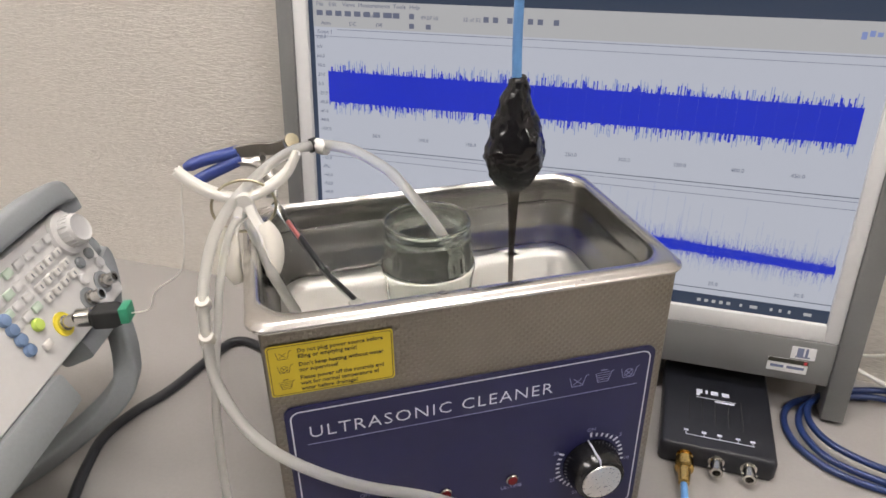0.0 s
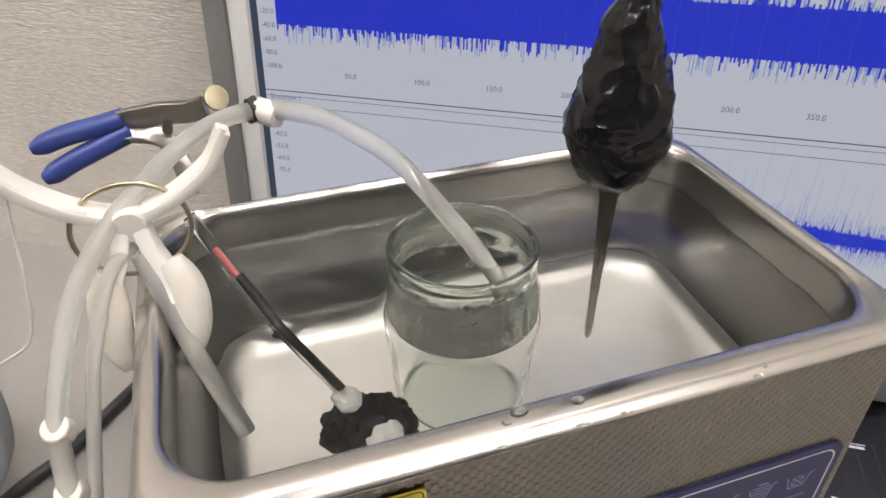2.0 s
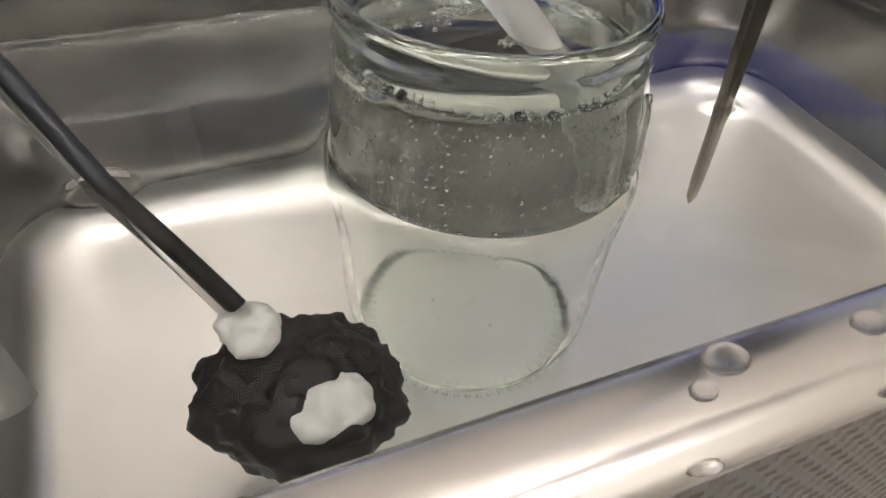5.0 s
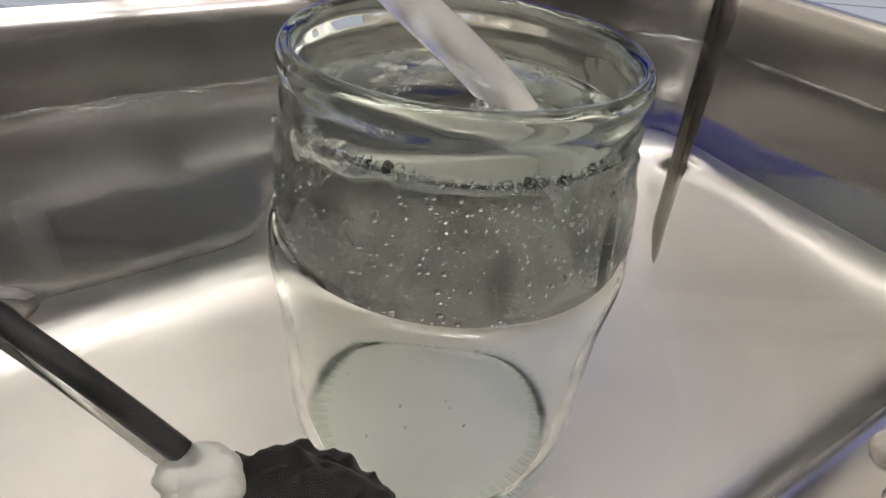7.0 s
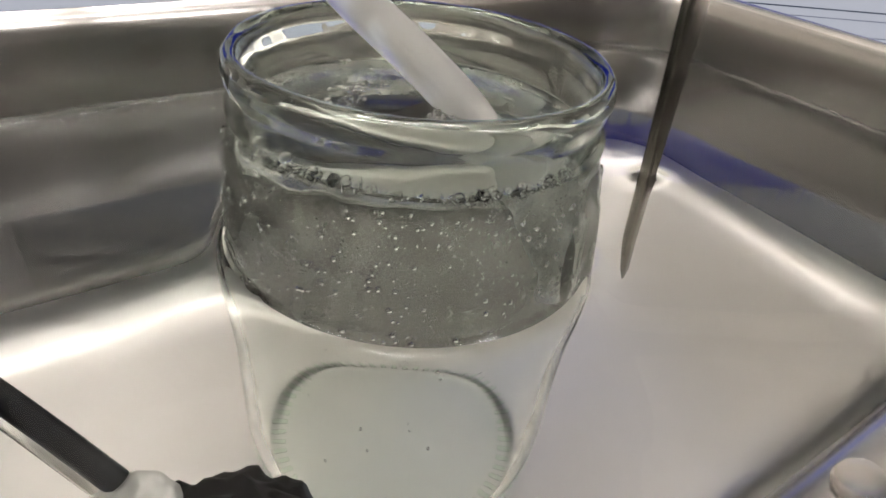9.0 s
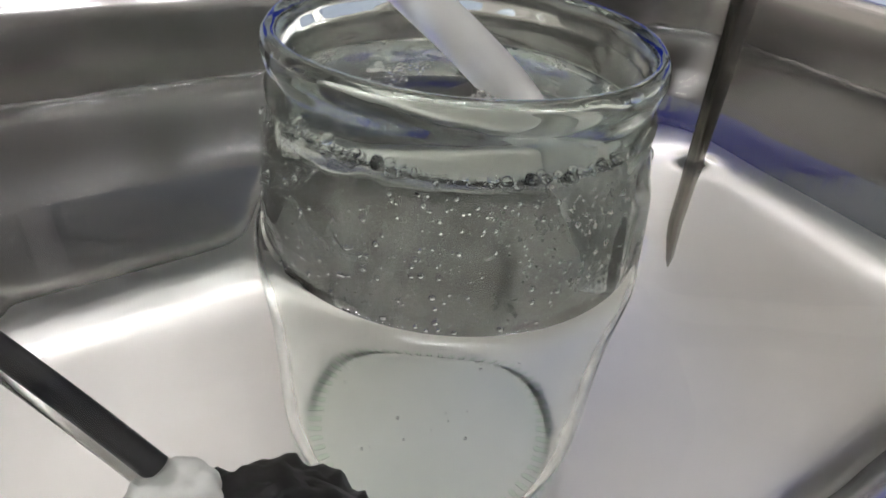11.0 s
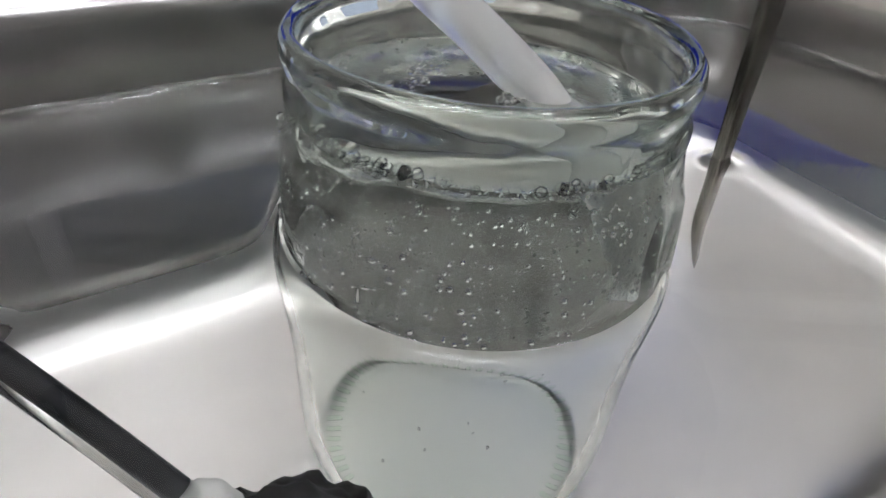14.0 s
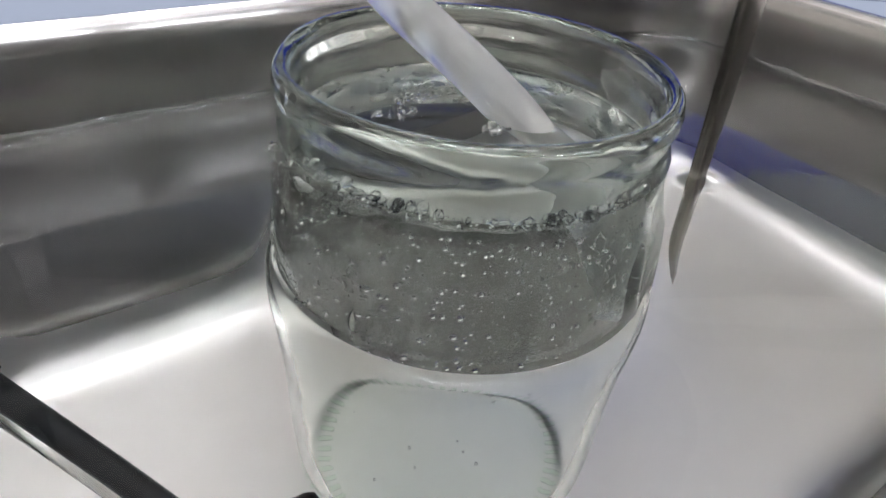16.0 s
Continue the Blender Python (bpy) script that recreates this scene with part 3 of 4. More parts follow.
def jar():
    """One wall of glass: outside up from the foot, over the bead, inside down to the floor. Each boundary has its own stuff."""
    n = 160
    out_ = [(0.004, 0.1160), (0.020, 0.1158), (0.0225, 0.1153), (0.0240, 0.1152), (0.0258, 0.1162), (0.0276, 0.1195), (0.0286, 0.1260), (0.0292, 0.1400), (0.0297, 0.1650), (0.0299, 0.1850), (0.0299, ZW),
            (0.0299, 0.1945), (0.0299, 0.1965), (0.0299, 0.1990), (0.0299, 0.2015), (0.0299, 0.2040), (0.0298, 0.2063), (0.0295, 0.2085), (0.0288, 0.2115), (0.0286, 0.2130), (0.0285, 0.2142), (0.0284, 0.2155), (0.0282, 0.2168), (0.0280, 0.2182),
            (0.0282, 0.2196), (0.0287, 0.2208), (0.0289, 0.2222), (0.0286, 0.2237), (0.0278, 0.2247)]
    in_ = [(0.0270, 0.2246), (0.0264, 0.2236), (0.0262, 0.2215), (0.0262, 0.2195), (0.0264, 0.2170), (0.0267, ZI), (0.0270, 0.2110), (0.0277, 0.2060), (0.0281, 0.2000), (0.0281, 0.1935), (0.0281, 0.1900), (0.0279, 0.1650), (0.0273, 0.1400), (0.0266, 0.1270), (0.0252, 0.1215), (0.0225, 0.1182), (0.0120, 0.1172), (0.0030, 0.1172)]
    def lug(r, z, a):
        # the slanting thread under the lip
        t = 0.2135 + 0.0045 * ((a * 4 / (2 * math.pi)) % 1.0)
        return r + 0.0004 * math.exp(-((z - t) / 0.0014) ** 2)
    prof = [(r, z, True) for r, z in out_] + [(r, z, False) for r, z in in_]
    loops = []
    for r, z, outer in prof:
        loop = []
        for i in range(n):
            a = 2 * math.pi * i / n
            q = lug(r, z, a) if outer and 0.2105 < z < 0.2215 else r
            if outer and ZW < z < 0.2075:
                for a0, w, h in ((3.62, 0.05, 0.0016), (3.80, 0.035, 0.0008), (5.05, 0.07, 0.0012), (5.32, 0.05, 0.0017), (4.4, 0.04, 0.0004), (5.55, 0.04, 0.0014), (5.80, 0.05, 0.0009)):
                    lean = a0 + 0.10 * math.sin(a0 * 7) * (z - ZW) / 0.015
                    q += h * math.exp(-((a - lean) / w) ** 2) * (1 - 0.6 * (z - ZW) / 0.015)
            if z > 0.13:
                q += 0.00022 * noise.noise(Vector((math.cos(a) * 1.6, math.sin(a) * 1.6, z * 45 + (0 if outer else 9))))
            loop.append((q * math.cos(a), q * math.sin(a), z - JAR_FOOT))
        loops.append(loop)
    bm = skin(loops, (True, True))
    bm.faces.index_update()
    bm.faces.ensure_lookup_table()
    k_out = [i for i, p in enumerate(prof) if p[2] and p[1] == ZW][0]
    k_wet = [i for i, p in enumerate(prof) if not p[2] and p[1] == 0.1935][0]
    k_in = [i for i, p in enumerate(prof) if not p[2] and p[1] == ZI][0]
    for f in bm.faces:
        j = f.index // n
        f.material_index = (4 if prof[j + 1][1] < 0.1162 and prof[j][0] < 0.0255 else 2) if j < k_out else (0 if j < len(out_) else (1 if j < k_in else (3 if j < k_wet else (2 if prof[min(j + 1, len(prof) - 1)][1] > 0.1210 else 4))))
    bm.faces[-1].material_index = 4
    bm.faces[-2].material_index = 4
    me = bpy.data.meshes.new("glass_jar")
    bmesh.ops.recalc_face_normals(bm, faces=bm.faces)
    bm.to_mesh(me)
    bm.free()
    for p in me.polygons:
        p.use_smooth = True
    for mat in (JAR_AIR, JAR_INNER, JAR_WET, JAR_FIZZ, JAR_CLEAR):
        me.materials.append(mat)
    ob = new("glass_jar", me)
    ob.matrix_basis = pose(JX, JY, JAR_FOOT)
    tagged(ob, "clear glass jar with a threaded lip, standing in the water", "jar")
    # knurled ring pressed into the foot
    ring = bmesh.new()
    for i in range(64):
        a = 2 * math.pi * i / 64
        join(ring, box(-0.0016, 0.0016, -0.0005, 0.0005, -0.0004, 0.0004, 0.0003, 1), pose(0.0235 * math.cos(a), 0.0235 * math.sin(a), 0.0036, 0, 0, math.degrees(a)))
    part("knurled_ring", ring, JAR_FOOT_GLASS, ob, "ring of pressed ribs round the jar's foot")
    return ob


JAR_FOOT_GLASS = glass("jar_foot_glass", 1.06, (0.955, 0.99, 0.955))
jar()


def disc_sheet(r, z, n=96, rings=14, lift=0.0006):
    """A still water face with a little meniscus at its edge."""
    prof = [(r * (k + 0.02) / rings, z + (lift * math.exp(-(r - r * k / rings) / 0.0012))) for k in range(rings)] + [(r, z + lift)]
    return revolve(prof, n, (True, False))


def jar_water():
    bm = disc_sheet(0.0268, ZI)
    for f in bm.faces:
        f.normal_update()
    me = bpy.data.meshes.new("jar_water")
    for f in bm.faces:
        if f.normal.z < 0:
            f.normal_flip()
    bm.to_mesh(me)
    bm.free()
    for p in me.polygons:
        p.use_smooth = True
    me.materials.append(DIMMED_TOP)
    ob = new("jar_water", me)
    ob.matrix_basis = pose(JX, JY, 0)
    tagged(ob, "clear water filling the glass jar almost to its lip", "water")


jar_water()


def bath_water():
    """The tank's water: a level face that climbs a little at the steel and at the jar."""
    n = 11 * 4
    hx, hy, r = 0.1217, 0.0702, 0.026
    rough = rrect(hx, hy, r, 0, 10, 0, CY + 0.003)
    outer = []
    for p, q in zip(rough, rough[1:] + rough[:1]):
        k = max(1, int((Vector(q) - Vector(p)).length / 0.0016))
        outer += [Vector(p).lerp(Vector(q), i / k) for i in range(k)]
    dips = ((0.0455, 0.0843, 0.0021), (-0.0833, 0.0970, 0.0028), (-0.1150, 0.0920, 0.0038))
    steps = 64
    loops = []
    for k in range(steps + 1):
        t = k / steps
        t = 0.5 - 0.5 * math.cos(math.pi * t)
        loop = []
        for p in outer:
            a = math.atan2(p[1] - JY, p[0] - JX)
            q = Vector((JX + 0.03005 * math.cos(a), JY + 0.03005 * math.sin(a), 0))
            o = Vector((p[0], p[1], 0))
            w = q.lerp(o, t)
            d_in, d_out = (w - q).length, (o - w).length
            w.z = ZW - 0.0006 + 0.0024 * math.exp(-d_in / 0.0018) + (0.0032 + 0.0008 * noise.noise(o * 160)) * math.exp(-d_out / 0.0025)
            for dx, dy, dr in dips:
                w.z += 0.0015 * math.exp(-max(0.0, math.hypot(w.x - dx, w.y - dy) - dr) / 0.0016)
            loop.append(w)
        loops.append(loop)
    bm = skin(loops, (False, False))
    me = bpy.data.meshes.new("bath_water")
    for f in bm.faces:
        f.normal_update()
        if f.normal.z < 0:
            f.normal_flip()
    bm.to_mesh(me)
    bm.free()
    for p in me.polygons:
        p.use_smooth = True
    me.materials.append(WATER_TOP)
    ob = new("bath_water", me)
    tagged(ob, "still clear water filling the steel tank", "water")


bath_water()
drops()


def bubbles():
    """Air bubbles: clinging to the inside of the jar, a foam ring at the water's edge, and two floating patches."""
    rng = random.Random(11)
    def ball(bm, x, y, z, r):
        b = bmesh.new()
        bmesh.ops.create_icosphere(b, subdivisions=2 if r > 0.0004 else 1, radius=r)
        join(bm, b, pose(x, y, z))
    cling = bmesh.new()
    for _ in range(650):
        a, z = radians(rng.uniform(150, 315)), ZI - 0.002 - 0.020 * rng.random() ** 1.2
        r = 0.00015 + 0.00042 * rng.random() ** 3.5
        ball(cling, (0.0265 if z > 0.206 else 0.0275) * math.cos(a), (0.0265 if z > 0.206 else 0.0275) * math.sin(a), z, r)
    for _ in range(50):
        a, q = rng.uniform(0, 6.28), 0.020 * math.sqrt(rng.random())
        ball(cling, q * math.cos(a), q * math.sin(a), 0.1205 + 0.06 * rng.random(), 0.00012 + 0.0003 * rng.random() ** 3)
    ob = part("bubble_cloud", cling, BUBBLE, m=pose(JX, JY, 0))
    tagged(ob, "many fine air bubbles clinging inside the glass jar", "bubbles", "", "stuff")
    ring = bmesh.new()
    for _ in range(240):
        a = radians(rng.uniform(165, 330))
        r = 0.0002 + 0.0007 * rng.random() ** 3
        ball(ring, (0.0266 - r) * math.cos(a), (0.0266 - r) * math.sin(a), ZI + r * 0.2 + 0.0014 * (rng.random() - 0.4), r)
    for cx, cy in ((-0.008, 0.009), (-0.0015, 0.0125), (0.004, -0.002)):
        for _ in range(26):
            a, q = rng.uniform(0, 6.28), 0.0030 * math.sqrt(rng.random())
            ball(ring, cx + q * 1.3 * math.cos(a), cy + q * 0.7 * math.sin(a), ZI + 0.0002, 0.0002 + 0.0004 * rng.random())
    ob = part("foam", ring, DROP, m=pose(JX, JY, 0))
    tagged(ob, "thin foam of small bubbles floating on the jar water", "foam", "", "stuff")


bubbles()


# ---- monitor ----
def monitor():
    m = thing("monitor", "large flat monitor in a silver frame showing blue waveforms", "monitor", BENCH @ pose(0, 0, 0, -6, 0, 0))
    # local: x along the screen, y back, z up; right leg at x = 0
    L, R = -0.511, 0.012
    for x0, x1 in ((L, -0.4955), (-0.0065, R)):
        part("side_frame", box(x0, x1, -0.002, 0.035, 0.004, 0.385, 0.002), SILVER, m, "silver plastic side post that ends as a leg")
    part("top_frame", box(-0.4955, -0.0065, -0.002, 0.030, 0.368, 0.385, 0.002), SILVER, m)
    part("chin", box(-0.4955, -0.0065, 0.0, 0.030, 0.036, 0.0765, 0.0015), SILVER, m, "plain silver lower panel")
    for x0, x1, z0, z1 in ((-0.4955, -0.482, 0.0765, 0.368), (-0.018, -0.0065, 0.0765, 0.368), (-0.482, -0.018, 0.0765, 0.092), (-0.482, -0.018, 0.350, 0.368)):
        part("bezel", box(x0, x1, 0.001, 0.02, z0, z1, 0.001), BEZEL, m, "white inner bezel")
    part("housing", box(-0.494, -0.008, 0.0205, 0.042, 0.04, 0.382, 0.004), BLACK_PLASTIC, m)
    s = part("screen", box(-0.482, -0.018, 0.006, 0.020, 0.092, 0.350), SCREEN, m, "glowing pale screen", False)

    def flat(name, x0, x1, z0, z1, mat, d=0.0):
        return part(name, box(x0, x1, 0.0054 - d, 0.0058 - d, z0, z1), mat, s, smooth=False)
    flat("edge_line", -0.482, -0.4775, 0.092, 0.350, SCREEN_DARK)
    flat("title_bar", -0.4775, -0.018, 0.331, 0.350, SCREEN_DARK)
    flat("toolbar", -0.4775, -0.018, 0.3085, 0.331, SCREEN_BAR)
    flat("task_bar", -0.4775, -0.018, 0.092, 0.1035, SCREEN_DARK)
    flat("status_line", -0.4775, -0.018, 0.1085, 0.1090, SCREEN_DARK)
    flat("tab_line", -0.455, -0.018, 0.3065, 0.3069, SCREEN_GREY)
    flat("tab_line", -0.4775, -0.018, 0.3005, 0.3008, SCREEN_GREY)
    flat("divider", -0.4775, -0.018, 0.2012, 0.2017, SCREEN_DARK)
    flat("divider", -0.4775, -0.018, 0.1980, 0.1983, SCREEN_GREY)
    flat("divider", -0.47, -0.018, 0.1915, 0.1918, SCREEN_GREY)
    rng = random.Random(7)

    def wave(name, x0, x1, mid, half, spike, mat, n, d, droop=0.0, tall=0.0, fill=0.96):
        """A noisy trace as a comb of thin blades, joined into one band."""
        bm = bmesh.new()
        step = (x1 - x0) / n
        for i in range(n):
            x = x0 + i * step
            f = i / n
            h = half(f) if callable(half) else half
            mz = mid + (droop(f) if callable(droop) else 0.0)
            a, b = h + spike * rng.random() ** 3, h + spike * rng.random() ** 3
            if tall and rng.random() < 0.07:
                a += tall * rng.random() ** 0.7 * (1.1 - 0.7 * f)
            v = [bm.verts.new(p) for p in ((x, 0.0054 - d, mz - b), (x + step * fill, 0.0054 - d, mz - b), (x + step * fill, 0.0054 - d, mz + a), (x, 0.0054 - d, mz + a))]
            bm.faces.new(v)
        part(name, bm, mat, s, smooth=False)
    wave("wave_band", -0.4650, -0.0300, 0.2567, 0.0136, 0.0, SCREEN_BLUE, 60, 0.0006)
    wave("wave_fringe", -0.4650, -0.0300, 0.2567, 0.0125, 0.0130, SCREEN_PALE, 700, 0.0003)
    wave("wave_fringe", -0.4650, -0.0300, 0.2567, 0.0130, 0.0085, SCREEN_BLUE, 450, 0.0005)
    dip = lambda f: 0.005 + 0.011 * (1 - f)
    wave("spectrum_band", -0.245, -0.0220, 0.1345, lambda f: 0.0048 - 0.0018 * f, 0.004, SCREEN_BLUE, 420, 0.0006, dip)
    wave("spectrum_fringe", -0.245, -0.0220, 0.1345, lambda f: 0.0050 - 0.0018 * f, 0.011, SCREEN_BLUE, 700, 0.0005, dip, 0.014, 0.45)
    wave("spectrum_fringe", -0.245, -0.0220, 0.1345, lambda f: 0.0055 - 0.0018 * f, 0.016, SCREEN_PALE, 650, 0.0003, dip, 0.048, 0.45)

    def word(text, x, z, size=0.0052, mat=SCREEN_GREY):
        writing(text, size, s, mat, pose(x, 0.0052, z, 90, 0, 0), align="LEFT")
    for i, text in enumerate(("File", "Edit", "Views", "Measurements", "Tools", "Help")):
        word(text, (-0.474, -0.462, -0.449, -0.434, -0.402, -0.387)[i], 0.3262, 0.0050)
    for i, (text, x) in enumerate((("50 us/div", -0.430), ("x 1", -0.402), ("49.07 kS", -0.377), ("32 of 32", -0.340))):
        word(text, x, 0.3182, 0.0046)
    for x, text in ((-0.470, "Auto"), (-0.443, "DC"), (-0.418, "Off")):
        word(text, x, 0.3105, 0.0046)
    word("Scope 1", -0.474, 0.3030, 0.0046)
    for i, text in enumerate(("100.0", "mV", "60.0", "40.0", "20.0", "0.0", "-20.0", "-40.0", "-60.0", "-80.0", "-100.0")):
        word(text, -0.4755, 0.2985 - 0.00826 * i, 0.0044)
    for i in range(9):
        word(("50.0", "100.0", "150.0", "200.0", "250.0", "300.0", "350.0", "400.0", "450.0")[i], -0.423 + 0.0442 * i, 0.2130, 0.0046)
    for i, text in enumerate(("-20.0", "dBu", "-42.0", "-53.0", "-64.0", "-75.0")):
        word(text, -0.4745, 0.1880 - 0.0085 * i, 0.0046)
    word("Spectrum 1", -0.4745, 0.1960, 0.0046)
    for x, text in ((-0.115, "25.0"), (-0.048, "30.0")):
        word(text, x, 0.1125, 0.0046)
    bm = bmesh.new()
    for i in range(9):
        join(bm, box(-0.474 + 0.009 * i, -0.468 + 0.009 * i, 0.0051, 0.0053, 0.3182, 0.3226))
    for x in (-0.405, -0.385, -0.32, -0.312, -0.300, -0.291, -0.283, -0.275, -0.262):
        join(bm, box(x - 0.0022, x + 0.0022, 0.0051, 0.0053, 0.3182, 0.3226))
    for x in (-0.385, -0.37):
        join(bm, box(x - 0.0022, x + 0.0022, 0.0051, 0.0053, 0.3105, 0.3145))
    tagged(part("toolbar_icons", bm, SCREEN_GREY, s, smooth=False), kind="stuff")
    bm = bmesh.new()
    for x, w in ((-0.120, 0.003), (-0.114, 0.003), (-0.108, 0.003), (-0.102, 0.003), (-0.096, 0.003), (-0.086, 0.002), (-0.076, 0.006), (-0.062, 0.002), (-0.055, 0.002), (-0.048, 0.002), (-0.034, 0.006)):
        join(bm, box(x - w / 2, x + w / 2, 0.0051, 0.0053, 0.0965, 0.0992))
    tagged(part("task_icons", bm, SCREEN_BAR, s, smooth=False), kind="stuff")
    # maker's mark of the software as a plain shape, and two stickers on the chin
    bm = bmesh.new()
    for x, z0, z1 in ((-0.0435, 0.3185, 0.3237), (-0.0385, 0.3205, 0.3247), (-0.0335, 0.3205, 0.3237), (-0.0275, 0.3205, 0.3237)):
        join(bm, box(x, x + 0.0036, 0.0051, 0.0053, z0, z1))
    part("logo_mark", bm, SCREEN_PALE, s, smooth=False)
    st = part("sticker", box(-0.0405, -0.0215, -0.0004, 0.0, 0.0585, 0.0700), STICKER, m, "small white sticker with a dark sign", False)
    part("sign_bars", join(join(box(-0.036, -0.031, -0.0007, -0.0004, 0.0600, 0.0690), box(-0.0295, -0.0275, -0.0007, -0.0004, 0.0600, 0.0690)), box(-0.037, -0.0255, -0.0007, -0.0004, 0.0600, 0.0612)), SCREEN_GREY, st, smooth=False)
    st = part("sticker", box(-0.0570, -0.0255, -0.0004, 0.0, 0.0445, 0.0570), STICKER, m, "white inventory sticker with a black head", False)
    part("head_bar", box(-0.0570, -0.0255, -0.0007, -0.0004, 0.0530, 0.0570), BLACK_INK, st, smooth=False)
    part("red_mark", box(-0.0290, -0.0265, -0.0009, -0.0007, 0.0537, 0.0563), STICKER_RED, st, smooth=False)
    part("text_bars", join(box(-0.0545, -0.0440, -0.0007, -0.0004, 0.0480, 0.0505), box(-0.0415, -0.0280, -0.0007, -0.0004, 0.0480, 0.0505)), SCREEN_GREY, st, smooth=False)


monitor()


# ---- scope box with its plugs ----
def bnc(parent, x, mat, label, length=0.014):
    b = part("socket", revolve([(0.0048, 0.0), (0.0062, 0.0), (0.0062, 0.002), (0.0046, 0.0022), (0.0046, length - 0.003), (0.0050, length - 0.003), (0.0050, length), (0.0030, length), (0.0028, 0.004)], 24, (True, True)), mat, parent, label, m=pose(x, -0.0002, 0.0105, 90, 0, 0))
    part("bayonet_lug", sweep([(-0.0062, 0, 0.008), (0, 0, 0.008), (0.0062, 0, 0.008)], 0.0009, 8), mat, b)
    return b


def scope_box():
    s = thing("usb_oscilloscope", "small black USB oscilloscope box with three coaxial sockets", "oscilloscope", pose(0.1685, 0.0505, 0.0, 0, 0, -32.4))
    body = part("case", skin([rrect(0.0430, 0.0570, 0.004, z, 5, 0.0425, 0.057) for z in (0.0005, 0.0015)] + [rrect(0.0430 + e, 0.0570 + e, 0.004, z, 5, 0.0425, 0.057) for e, z in ((0.0012, 0.004), (0.0012, 0.0165), (0.0, 0.0195), (-0.0012, 0.0203))]), BLACK_PLASTIC, s)
    for i in range(5):
        part("groove", box(0.020 + 0.0105 * i, 0.0208 + 0.0105 * i, 0.030, 0.066, 0.0202, 0.0205), RUBBER, s, smooth=False)
    bm = bmesh.new()
    for x, w in ((0.026, 0.005), (0.0335, 0.002), (0.038, 0.006), (0.047, 0.006)):
        join(bm, box(x, x + w, 0.0690, 0.0740, 0.0203, 0.0206))
    join(bm, box(0.026, 0.0290, 0.0655, 0.0690, 0.0203, 0.0206))
    join(bm, box(0.026, 0.058, 0.0630, 0.0636, 0.0203, 0.0206))
    join(bm, box(0.041, 0.057, 0.0598, 0.0616, 0.0203, 0.0206))
    part("logo_mark", bm, WHITE_INK, s, "white printed mark", False)
    bm = box(0.018, 0.070, 0.0128, 0.0133, 0.0203, 0.0206)
    for x in (0.018, 0.032, 0.044, 0.058, 0.069):
        join(bm, box(x - 0.0018, x + 0.0018, 0.0170, 0.0192, 0.0203, 0.0206))
        join(bm, box(x - 0.0003, x + 0.0003, 0.0133, 0.0160, 0.0203, 0.0206))
    part("socket_signs", bm, WHITE_INK, s, "white printed socket signs", False)
    bnc(s, 0.0185, GOLD, "gold-plated coaxial socket")
    bnc(s, 0.0425, CHROME, "nickel coaxial socket")
    bnc(s, 0.0665, CHROME, "nickel coaxial socket")
    m = s.matrix_basis
    plug = thing("coaxial_cable", "light blue coaxial cable with a gold plug on the oscilloscope box", "cable", m @ pose(0.0185, -0.0060, 0.0105))
    part("plug", revolve([(0.0052, 0.0), (0.0068, 0.0005), (0.0068, 0.003), (0.0072, 0.0035), (0.0072, 0.0105), (0.0066, 0.011), (0.0050, 0.012), (0.0046, 0.018), (0.0042, 0.026), (0.0030, 0.027)], 28, (True, True)), GOLD, plug, "knurled gold plug", m=pose(0, 0, 0, 90, 0, 0))
    part("cord", sweep(glide([(0, -0.026, 0), (0.001, -0.04, -0.001), (0.002, -0.07, -0.005), (0.004, -0.13, -0.0076), (0.02, -0.22, -0.0076)]), 0.0027, 14), SKY_JACKET, plug, "light blue cord")


scope_box()


def cable(name, points, r, mat, label, n=12, per=10):
    ob = part(name, sweep(glide(points, per), r, n), mat)
    return tagged(ob, label, "cable")


def coil():
    """Three turns of dark blue cable lying on the bench."""
    rng = random.Random(3)
    pts = []
    for i in range(40):
        a = radians(100 + 27 * i)
        r = 0.075 + 0.010 * math.sin(i * 0.37) + 0.004 * rng.random()
        pts.append(BENCH @ Vector((0.052 + r * 1.05 * math.cos(a), -0.012 + r * 0.72 * math.sin(a), 0.0032 + 0.0052 * (i // 13) + 0.001 * rng.random())))
    cable("coiled_cable", pts, 0.0029, BLUE_JACKET, "dark blue cable lying in a loose coil on the bench", per=6)


coil()
cable("white_cable", [BENCH @ Vector(p) for p in ((0.02, 0.050, 0.030), (0.045, 0.040, 0.024), (0.075, 0.028, 0.020), (0.12, 0.03, 0.016), (0.2, 0.04, 0.004))], 0.0018, WHITE_PLASTIC, "thin white cable beside the monitor leg")
cable("white_cable", [BENCH @ Vector(p) for p in ((0.02, 0.060, 0.034), (0.05, 0.05, 0.05), (0.085, 0.05, 0.085), (0.13, 0.06, 0.10), (0.19, 0.066, 0.03))], 0.0016, WHITE_PLASTIC, "thin white cable beside the monitor leg")


